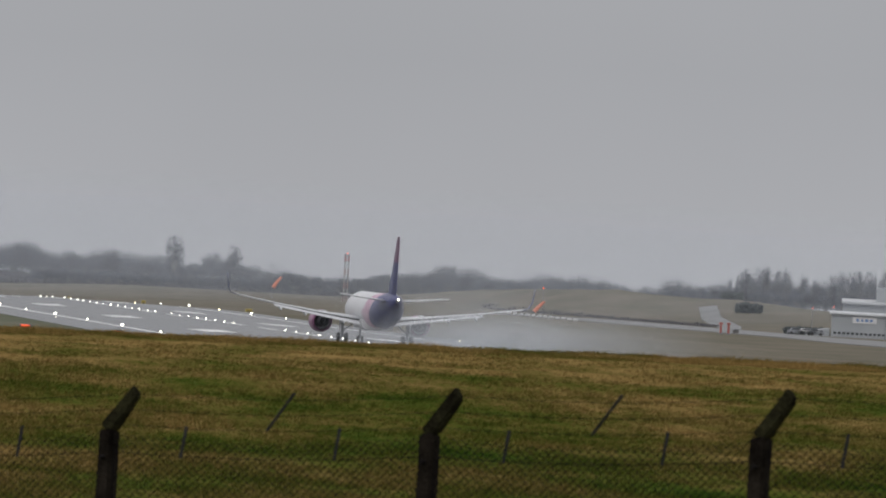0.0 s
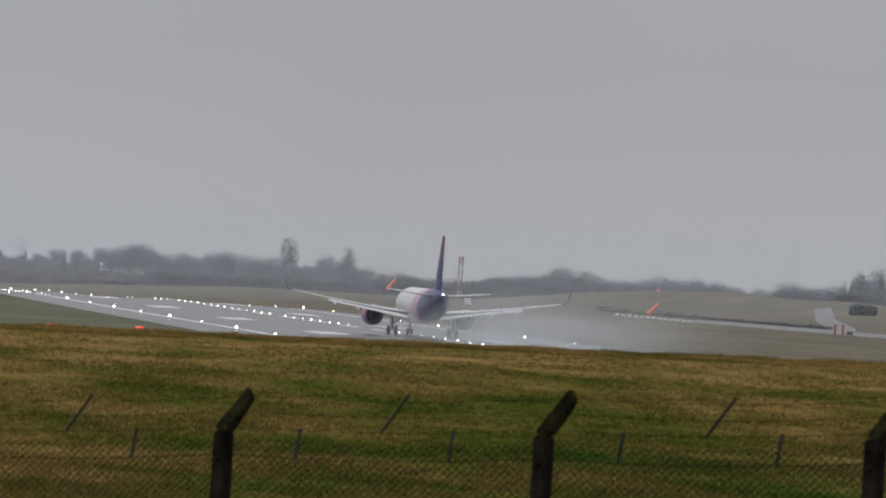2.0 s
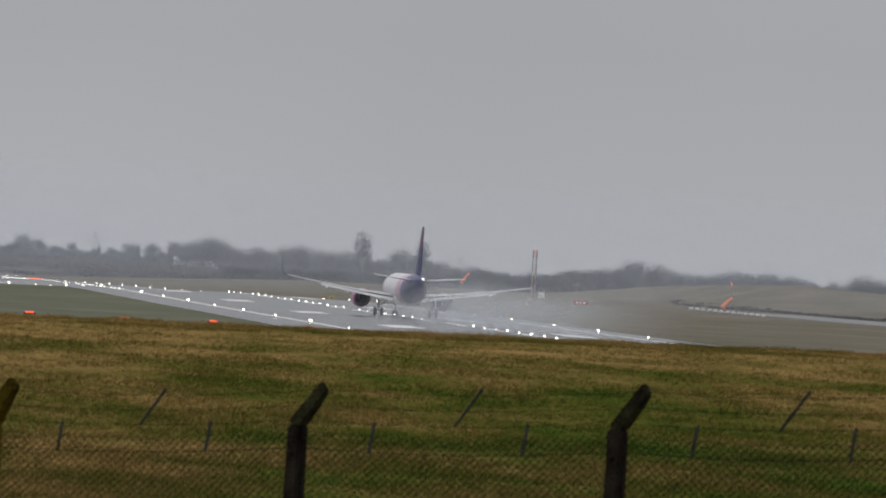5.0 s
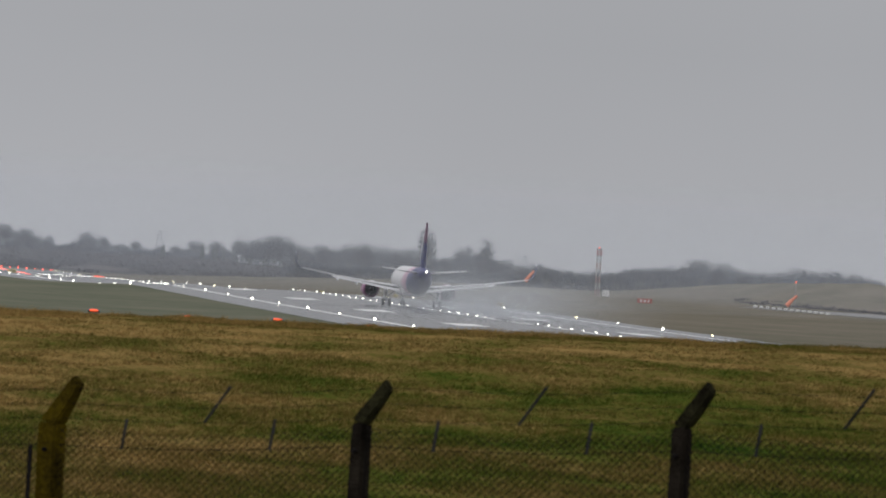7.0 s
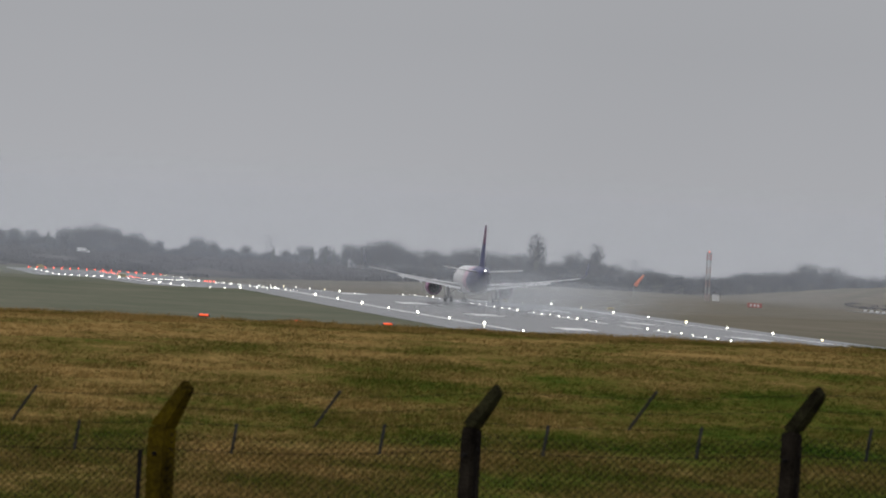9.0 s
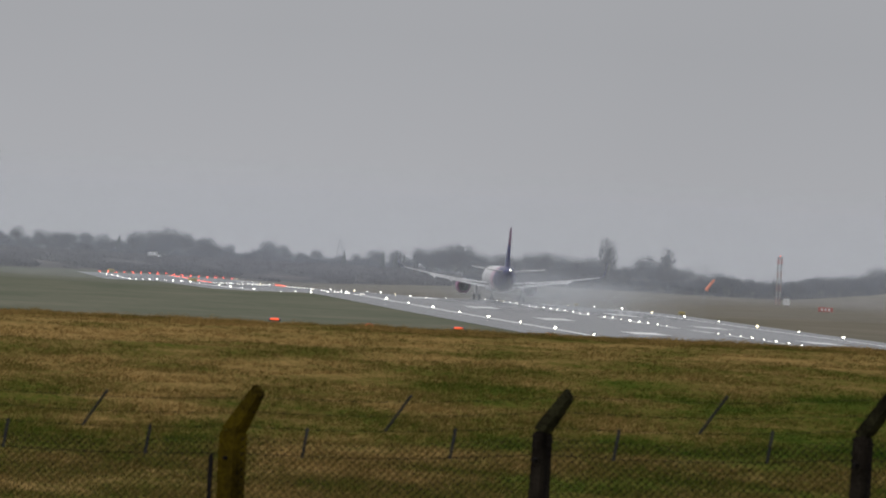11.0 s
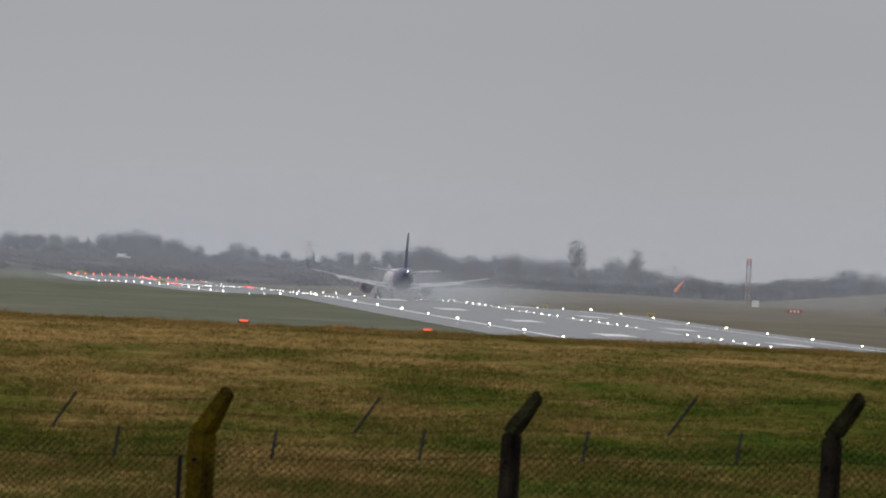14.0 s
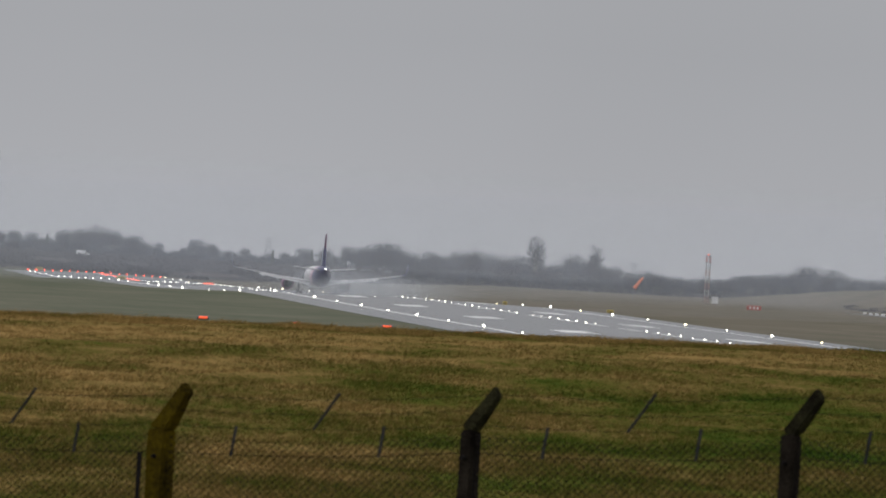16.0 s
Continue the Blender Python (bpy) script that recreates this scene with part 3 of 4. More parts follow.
# ---- runway lights ----
def lamp(name, lens, label, r, group, raised=True):
    top = thing(name, label, "airfield light", group)
    bm = bmesh.new()
    if raised:
        tube(bm, (0, 0, 0), (0, 0, 0.06), 0.16, 0.15, 10)
        tube(bm, (0, 0, 0.06), (0, 0, 0.16), 0.05, 0.05, 8)
        tube(bm, (0, 0, 0.16), (0, 0, 0.22), 0.12, r * 0.9, 10)
    else:
        tube(bm, (0, 0, 0), (0, 0, 0.05), r * 1.3, r * 1.1, 12)
    part("housing", bm, FIXTURE, top)
    bm = bmesh.new()
    bmesh.ops.create_icosphere(bm, subdivisions=2, radius=r)
    for v in bm.verts:
        v.co.z = v.co.z * 0.85 + (0.22 + r * 0.7 if raised else r * 0.5)
    smooth(bm)
    part("lens", bm, lens, top, "lit lens")
    return top


def runway_lights():
    rnd = random.Random(11)
    made = {}

    def put(key, args, x, d):
        m = Matrix.Translation((AXIS + x, d, airfield(d) - camber(x, d) + 0.054))
        if key in made:
            return copy_thing(made[key], m)
        made[key] = lamp(*args)
        made[key].matrix_basis = m

    for x, first in ((-23.5, 688), (23.5, 670)):
        for k in range(43):
            d = first + 60 * k
            if d > 3195 or rnd.random() < 0.05:
                continue
            big = k % 2 == 0
            lens, tone = (WARM_LAMP, "warm white") if x > 0 and k % 3 == 0 else (WHITE_LAMP, "white")
            put(("e", big, tone), ("runway_edge_light", lens, "lit " + tone + " runway edge light on a short stem", 0.165 if big else 0.115, "runway edge lights"), x, d)
    for k in range(165):
        d = 714 + 15 * k
        if k in (35, 36, 46, 61, 66, 67) or rnd.random() < 0.05:
            continue
        if d > 2835 or 2375 < d < 2425:
            put("cr", ("runway_centre_light", RED_LAMP, "lit red centre line light set in the runway", 0.18, "runway centre lights", False), 0.7, d)
        else:
            big = rnd.random() < 0.5
            put(("c", big), ("runway_centre_light", WHITE_LAMP, "lit white centre line light set in the runway", 0.12 if big else 0.095, "runway centre lights", False), 0.7, d)
    for k in range(17):
        put("end", ("runway_end_light", RED_LAMP, "lit red runway end light", 0.24, "runway end lights"), -22.5 + 45 * k / 16, 3206)


runway_lights()


# ---- perimeter fence ----
def fence_post(x, d, ztop, lichen):
    """Square concrete post with a cranked arm; the arm leans to the field side."""
    top = thing("fence_post", "old concrete fence post with cranked arm, " + ("yellow lichen on it" if lichen else "dark and weathered"), "fence post", "concrete fence posts")
    foot = land(x, d) - 0.1
    rise = 0.262 if lichen else 0.232
    knee = ztop - rise
    turn = Matrix.Translation((x, d, 0)) @ Matrix.Rotation(radians(-37), 4, "Z")
    rnd = random.Random(int(x * 100))
    for name in ("shaft", "arm"):
        bm = bmesh.new()
        h = 0.064 if lichen else 0.047
        if name == "shaft":
            rings = [[(sx * h * g, sy * h * g, z) for sx, sy in ((-1, -1), (1, -1), (1, 1), (-1, 1))] for z, g in [(foot + (knee - foot) * k / 12, 1.08 - 0.08 * k / 12) for k in range(13)]]
        else:
            rings = []
            for k in range(7):
                w = k / 6
                g = 0.95 - 0.45 * w
                lean = 0.175 * w
                rings.append([(sx * h * g + lean, sy * h * g, knee + rise * w - sx * 0.03 * (0.35 + 0.65 * w)) for sx, sy in ((-1, -1), (1, -1), (1, 1), (-1, 1))])
        lofted(bm, rings)
        bmesh.ops.bevel(bm, geom=[e for e in bm.edges if e.is_manifold and e.calc_face_angle(0) > 1], offset=0.012, segments=2, affect="EDGES")
        for v in bm.verts:
            v.co += 0.006 * noise.noise_vector(v.co * 9 + Vector((x, 0, 0)))
        bm.transform(turn)
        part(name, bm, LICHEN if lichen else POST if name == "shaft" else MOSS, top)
    bm = bmesh.new()
    tube(bm, turn @ Vector((0, -0.09, knee - 0.16)), turn @ Vector((0, 0.09, knee - 0.16)), 0.012, 0.012, 6)
    part("wire_bolt", bm, WIRE, top)
    if lichen:
        bm = bmesh.new()
        tube(bm, (x - 0.14, d - 0.1, foot), (x - 0.13, d - 0.1, knee - 0.14), 0.014, 0.014, 6)
        part("steel_stake", bm, WIRE, top)
    return turn, knee


FENCE = [(0.71, 58.5, 0.82, False), (2.443, 56.1, 0.92, True), (4.1, 53.7, 1.032, False), (5.672, 51.3, 1.15, False), (7.15, 48.9, 1.266, False), (8.64, 46.5, 1.38, False)]


def fence():
    """Posts, chain link, line wire, barbed strands and the battens that space them."""
    joints = []
    for x, d, z, lichen in FENCE:
        joints.append((Vector((x, d, 0)), z, fence_post(x, d, z, lichen)))
    r = 0.0046
    for (a, za, (ta, ka)), (b, zb, (tb, kb)) in zip(joints, joints[1:]):
        bay = thing("chain_link_bay", "rusty chain-link mesh between concrete posts", "fence", "chain-link bays")
        length = (b - a).length
        along = (b - a).normalized()
        pitch, rows = 0.038, 56
        n = int(length / pitch)
        verts, faces = [], []
        # woven zigzag wires hanging from the line wire
        for i in range(n + 1):
            base = len(verts)
            for k in range(rows + 1):
                s = (i + (0.5 if (i + k) % 2 else -0.5)) * length / n
                s = min(max(s, 0.05), length - 0.05)
                w = s / length
                zt = (ka + (kb - ka) * w) - 0.02 - 0.05 * math.sin(math.pi * w)
                p = a + along * s
                q = 0.003 if (i + k) % 2 else -0.003
                sway = 0.01 * math.sin(i * 0.9 + k * 0.3)
                c = Vector((p.x + q, p.y + q + sway, zt - 0.0225 * k))
                verts += [c + along * r, c + Vector((0, r, 0)) - along * r * 0.5, c - Vector((0, r, 0)) - along * r * 0.5]
            for k in range(rows):
                o = base + 3 * k
                for e in range(3):
                    faces.append((o + e, o + (e + 1) % 3, o + 3 + (e + 1) % 3, o + 3 + e))
        mesh_ob = new("chain_link", from_arrays("chain_link", [tuple(v) for v in verts], faces, WIRE))
        mesh_ob.parent = bay
        tagged(mesh_ob, "woven wire mesh", kind="stuff")
        lifts = [("line_wire", -0.13, 0.0, 0.0022)] + [("barbed_wire", 0.03 + 0.09 * k, 0.03 + 0.065 * k, 0.001) for k in range(3)]
        for name, up, lean, rad in lifts:
            bm = bmesh.new()
            pa, pb = ta @ Vector((lean, 0, ka + up)), tb @ Vector((lean, 0, kb + up))
            rings = []
            for k in range(61):
                w = k / 60
                p = pa.lerp(pb, w) - Vector((0, 0, 0.03 * math.sin(math.pi * w)))
                fat = rad * (2.2 if name == "barbed_wire" and k % 3 == 1 else 1)
                rings.append([p + Vector((0, fat * math.cos(q), fat * math.sin(q))) for q in (0, 1.57, 3.14, 4.71)])
            lofted(bm, rings)
            part(name, bm, WIRE, bay)
        # slanted batten halfway, upright ones at the quarters
        bm = bmesh.new()
        m0 = ta.translation.lerp(tb.translation, 0.5)
        mid = (ka + kb) / 2
        turn = Matrix.Translation(m0) @ Matrix.Rotation(radians(-37), 4, "Z")
        tube(bm, turn @ Vector((0.0, 0, mid - 0.0)), turn @ Vector((0.17, 0, mid + 0.22)), 0.009, 0.009, 6)
        part("slanted_batten", bm, BATTEN, bay, "slanted grey batten")
        for w in (0.24, 0.72):
            bm = bmesh.new()
            p = ta.translation.lerp(tb.translation, w)
            zz = ka + (kb - ka) * w
            tube(bm, Vector((p.x - 0.012, p.y, zz - 0.16)), Vector((p.x + 0.012, p.y, zz + 0.02)), 0.009, 0.009, 6)
            part("upright_batten", bm, BATTEN, bay, "short grey batten")


fence()


# ---- winter trees ----
def bare_tree(rnd, h, w, slim=False, dense=1.0, low=-1.0):
    """Mesh pair (trunk with limbs, crown of fine twigs) of a leafless tree of height h and width w."""
    bm = bmesh.new()
    tips = []
    fork = h * (0.3 if not slim else 0.22)
    tube(bm, (0, 0, -0.6), (0, 0, fork), h * 0.026, h * 0.02, 7)
    limbs = 13
    for k in range(limbs):
        a = k * 2.4 + rnd.uniform(-0.4, 0.4)
        z0 = fork * rnd.uniform(0.7, 1.0)
        reach = rnd.uniform(0.25, 0.48) * w
        zt = rnd.uniform(0.6, 0.97) * h
        p0, p1 = Vector((0, 0, z0)), Vector((math.cos(a) * reach * 0.55, math.sin(a) * reach * 0.55, z0 + (zt - z0) * 0.5))
        p2 = Vector((math.cos(a) * reach, math.sin(a) * reach, zt))
        tube(bm, p0, p1, h * 0.012, h * 0.007, 5, False)
        tube(bm, p1, p2, h * 0.007, h * 0.003, 5, False)
        tips += [p1, p2, p1.lerp(p2, 0.5)]
    verts, faces = [], []
    for k in range(int(900 * dense)):
        t = rnd.choice(tips)
        # an uneven dome
        a, e = rnd.uniform(0, 6.283), rnd.uniform(low, 1.0)
        q = rnd.random() ** 0.45
        lump = 1 + 0.28 * noise.noise(Vector((math.cos(a) * 1.5 + h, math.sin(a) * 1.5, e * 1.7)))
        c = Vector((math.cos(a) * math.sqrt(max(0, 1 - e * e)) * w * 0.5 * q * lump, math.sin(a) * math.sqrt(max(0, 1 - e * e)) * w * 0.5 * q * lump, h * 0.53 + e * h * 0.47 * q * lump))
        if rnd.random() < 0.35:
            c = c.lerp(t, 0.6)
        out = Vector((c.x, c.y, (c.z - h * 0.4) * 1.3)).normalized()
        d = (out + Vector((rnd.gauss(0, 0.5), rnd.gauss(0, 0.5), rnd.gauss(0.15, 0.4)))).normalized() * rnd.uniform(0.05, 0.11) * h
        s = Vector((rnd.gauss(0, 1), rnd.gauss(0, 1), rnd.gauss(0, 1))).normalized() * h * rnd.uniform(0.009, 0.015)
        o = len(verts)
        s2 = d.cross(s).normalized() * s.length
        verts += [tuple(c - s), tuple(c + s), tuple(c + s2), tuple(c + d)]
        faces += [(o, o + 1, o + 3), (o + 1, o + 2, o + 3), (o + 2, o, o + 3)]
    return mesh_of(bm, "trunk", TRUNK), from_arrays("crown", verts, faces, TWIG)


def conifer_meshes(rnd, h):
    bm = bmesh.new()
    tube(bm, (0, 0, -0.5), (0, 0, h * 0.95), h * 0.02, h * 0.005, 6)
    verts, faces = [], []
    for k in range(420):
        z = rnd.random() ** 0.8
        a = rnd.uniform(0, 6.283)
        r = (1 - z) * h * 0.17 * rnd.uniform(0.5, 1.15) + 0.1
        c = Vector((0, 0, h * (0.1 + 0.9 * z)))
        t = Vector((math.cos(a) * r, math.sin(a) * r, c.z - 0.05 * h))
        s = Vector((-math.sin(a), math.cos(a), 0)) * r * 0.3
        o = len(verts)
        verts += [tuple(c), tuple(t + s), tuple(t - s), tuple(t + Vector((0, 0, -0.02 * h)))]
        faces += [(o, o + 1, o + 2), (o, o + 1, o + 3), (o, o + 2, o + 3)]
    return mesh_of(bm, "trunk", TRUNK), from_arrays("crown", verts, faces, CONIFER)


def make_tree(meshes, name, label, group, at, size=1.0, turn=0.0, wide=1.0):
    top = thing(name, label, "tree", group, at=Matrix.Translation(at) @ Matrix.Rotation(turn, 4, "Z"))
    top.scale = (size * wide, size * wide, size)
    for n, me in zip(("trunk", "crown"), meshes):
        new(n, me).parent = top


def woods():
    rnd = random.Random(3)
    broad = [bare_tree(rnd, 10, 11, dense=1.5, low=-0.75) for _ in range(6)]
    tall = [bare_tree(rnd, 10, 4.6, True, 0.3, -0.6) for _ in range(4)]
    lone = bare_tree(rnd, 10, 4.0, True, 0.42, -0.75)
    spruce = [conifer_meshes(rnd, 10) for _ in range(2)]
    # skyline of each stand: (across, up) in steps of the lens, at a distance
    stands = [
        (4250, 26, 24, ((290, 12), (446, 19), (486, 9), (536, 14), (606, 26), (656, 24), (691, 8), (726, 0), (771, 13), (816, 7), (866, 1), (926, 1), (966, 6), (1046, 14))),
        (3800, 22, 32, ((1060, 14), (1104, 28), (1160, 14), (1199, 14), (1264, 22), (1309, 13), (1349, 16), (1400, 12), (1439, 27), (1500, 14), (1535, -3))),
        (3450, 20, 32, ((1540, -2), (1589, 0), (1620, -6), (1660, -8), (1719, 2), (1760, 6), (1804, 14), (1840, 18))),
        (3480, 26, 22, ((1790, 6), (1830, 16), (1874, 29), (1929, 14), (1989, 19), (2029, 21), (2089, 27), (2139, 26), (2169, 20), (2199, 4))),
        (3100, 20, 50, ((2190, 6), (2225, 12), (2259, 24), (2299, 16), (2349, 22), (2400, 26), (2460, 28), (2520, 26), (2700, 30))),
    ]
    for dist, step, base, sky in stands:
        us, ts = [p[0] for p in sky], [p[1] for p in sky]
        for row in range(2):
            u = us[0]
            while u < us[-1]:
                top = float(np.interp(u, us, ts)) + (rnd.choice((5, 3, 0, -3, -7)) if row == 0 else -rnd.uniform(7, 14))
                d = dist + rnd.uniform(-40, 40) - 90 * row
                p = ray(u, 0, d)
                foot = land(p.x, d) - 0.2
                h = max(3.5, ray(u, -top, d).z - foot)
                make_tree(rnd.choice(broad), "tree", "leafless tree in the far tree line, blue-grey haze in its colour", "far tree line", (p.x, d, foot), h / 10, rnd.uniform(0, 6), rnd.uniform(0.6, 1.0) * min(1.1, 11 / h + 0.25))
                u += step * (rnd.uniform(0.9, 1.7) if row == 0 else rnd.uniform(0.7, 1.2))
    # single tall trees that stand out
    for u, top, d, w in ((1374, 54, 3700, 1.05), (1479, 43, 3700, 1.0)):
        p = ray(u, 0, d); foot = land(p.x, d)
        make_tree(lone, "tree", "tall leafless tree with a rounded top above the tree line", "standing trees", (p.x, d, foot), (ray(u, -top, d).z - foot) / 10, u, w)
    # row of tall bare poplars behind the hangar
    for k in range(44):
        u = 2372 + 7.6 * k + rnd.uniform(-4, 4)
        d = 3060 + rnd.uniform(-20, 20)
        top = rnd.uniform(30, 52) if u < 2395 else rnd.uniform(46, 68) if u < 2480 else rnd.uniform(34, 56) if u < 2545 else rnd.uniform(48, 64)
        p = ray(u, 0, d); foot = land(p.x, d)
        make_tree(rnd.choice(tall), "poplar", "tall bare poplar in a row behind the hangar", "poplar row", (p.x, d, foot), (ray(u, -top, d).z - foot) / 10, rnd.uniform(0, 6), rnd.uniform(0.45, 0.7))
    for u, top, d in ((905, 8, 4050), (974, 11, 4050), (997, 12, 4050), (1032, 9, 4060), (545, 16, 4150), (505, 14, 4150), (1012, 5, 4080)):
        p = ray(u, 0, d); foot = land(p.x, d)
        make_tree(rnd.choice(spruce), "spruce", "dark pointed spruce on the far slope", "spruces", (p.x, d, foot), (ray(u, -top, d).z - foot) / 10, u)
    # hedge trees low down in front of the woods
    for k in range(64):
        u = 250 + k * 13.5 + rnd.uniform(-6, 6)
        d = 4130 + rnd.uniform(-40, 40)
        p = ray(u, 0, d); foot = land(p.x, d) - 0.6
        make_tree(rnd.choice(broad), "hedge_tree", "low leafless hedge tree on the far slope", "far hedge", (p.x, d, foot), rnd.uniform(3.5, 6.0) / 10, rnd.uniform(0, 6), 1.7)
    for k in range(70):
        u = 1130 + k * 15 + rnd.uniform(-6, 6)
        d = 3330 + rnd.uniform(-30, 60) if u < 1800 else 3420 + rnd.uniform(-20, 30)
        p = ray(u, 0, d); foot = land(p.x, d) - 0.4
        h = rnd.uniform(5.5, 8.5) if u > 1560 else rnd.uniform(4, 6)
        make_tree(rnd.choice(broad), "hedge_tree", "low leafless hedge tree on the airfield boundary", "boundary hedge", (p.x, d, foot), h / 10, rnd.uniform(0, 6), 1.5)


woods()


def scrub():
    """Bramble and rough growth over the slope past the runway's end, and under the woods."""
    rnd = random.Random(8)
    verts, faces = [], []

    def clump(x, d, size):
        z = land(x, d) - 0.2
        for _ in range(14):
            a, q = rnd.uniform(0, 6.283), rnd.random() ** 0.5
            c = Vector((x + math.cos(a) * size * q, d + math.sin(a) * size * q, z + rnd.uniform(0, 0.5) * size * (1 - q * 0.6)))
            t = c + Vector((rnd.gauss(0, 0.4), rnd.gauss(0, 0.4), rnd.uniform(0.4, 1.0))) * size * 0.6
            s = Vector((rnd.gauss(0, 1), rnd.gauss(0, 1), rnd.gauss(0, 0.3))).normalized() * size * 0.24
            s2 = (t - c).cross(s).normalized() * size * 0.24
            o = len(verts)
            verts.extend((tuple(c - s), tuple(c + s), tuple(c + s2), tuple(t)))
            faces.extend(((o, o + 1, o + 3), (o + 1, o + 2, o + 3), (o + 2, o, o + 3)))

    for _ in range(7000):
        u, d = rnd.uniform(230, 1700), 3310 + 960 * rnd.random() ** 1.1
        if noise.noise(Vector((u * 0.012, d * 0.004, 0))) < -0.25:
            continue
        clump(u / FOCAL * d, d, rnd.uniform(1.0, 2.6))
    for _ in range(900):
        u = rnd.uniform(1690, 2700)
        d = rnd.uniform(3400, 3550)
        clump(u / FOCAL * d, d, rnd.uniform(1.5, 3.2))
    # low bramble by the taxiway, also darkening the mound's foot where its shadow falls
    for _ in range(420):
        u, x = rnd.uniform(1930, 2345), rnd.uniform(326, 338)
        clump(x, x / u * FOCAL, rnd.uniform(0.5, 1.3))
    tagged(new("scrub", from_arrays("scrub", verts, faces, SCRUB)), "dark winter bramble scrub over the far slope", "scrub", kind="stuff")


scrub()


# ---- airfield furniture and distance ----
def level(x, d):
    return land(x, d)


def paved(name, corners, material, label, category):
    """A thin paved slab with given corners (x, d), draped on the ground."""
    n = 40
    a, b, c, e = corners
    verts, faces = [], []
    for i in range(n + 1):
        w = i / n
        for p, q in ((a, e), (b, c)):
            x, d = p[0] + (q[0] - p[0]) * w, p[1] + (q[1] - p[1]) * w
            verts.append((x, d, level(x, d) + 0.12))
    for i in range(n):
        o = 2 * i
        faces.append((o, o + 1, o + 3, o + 2))
    k = len(verts)
    verts += [(x, y, z - 0.4) for x, y, z in verts]
    for i in range(n):
        o = 2 * i
        faces += [(o, o + 2, k + o + 2, k + o), (o + 1, k + o + 1, k + o + 3, o + 3)]
    faces += [(0, k, k + 1, 1)]
    tagged(new(name, from_arrays(name, verts, faces, material)), label, category, kind="structure")


paved("taxiway", ((281, 1500), (316, 1500), (316, 2430), (281, 2430)), CONCRETE_WET, "wet pale concrete taxiway beyond the runway", "taxiway")
paved("link_road", ((316.3, 2239), (321, 2239), (345, 2407), (338, 2407)), CONCRETE_WET, "pale paved link road climbing from the taxiway", "road")

paved("link_road", ((338, 2409), (345, 2409), (377, 2683), (372, 2683)), CONCRETE_WET, "upper bend of the pale paved link road", "road")


def windsock(u, d, high, length, droop, beacon):
    p = ray(u, 0, d)
    g = level(p.x, d)
    top = thing("windsock", "orange windsock blown stiff on a thin grey mast", "windsock", "windsocks", at=(p.x, d, g))
    bm = bmesh.new()
    tube(bm, (0, 0, 0), (0, 0, high), 0.04, 0.03, 8)
    part("mast", bm, STEEL, top)
    bm = bmesh.new()
    rings = []
    for k in range(9):
        w = k / 8
        r = 0.55 - 0.28 * w
        c = Vector((0.3 + length * math.cos(droop) * w, 0, high - 0.3 + length * math.sin(droop) * w - 0.5 * w * w))
        ax = Vector((math.cos(droop), 0, math.sin(droop)))
        nx = Vector((-ax.z, 0, ax.x))
        rings.append([c + nx * r * math.cos(a) + Vector((0, r * math.sin(a), 0)) for a in [k2 * math.pi / 5 for k2 in range(10)]])
    lofted(bm, rings, closed_ends=False)
    smooth(bm)
    part("sock", bm, SOCK, top, "faded orange cloth cone")
    bm = bmesh.new()
    tube(bm, (0, 0, high - 0.3), (0.3, 0, high - 0.3), 0.04, 0.04, 6)
    part("swivel_frame", bm, STEEL, top)
    if beacon:
        bm = bmesh.new()
        tube(bm, (2.3, 0, 0), (2.3, 0, high + 5.6), 0.05, 0.04, 6)
        part("beacon_pole", bm, STEEL, top)
        bm = bmesh.new()
        bmesh.ops.create_icosphere(bm, subdivisions=2, radius=0.2, matrix=Matrix.Translation((2.3, 0, high + 5.7)))
        part("beacon", bm, DIM_RED_LAMP, top, "lit red beacon")


windsock(1549, 2600, 3.9, 4.2, radians(58), False)
windsock(2018, 2330, 1.6, 4.0, radians(52), True)


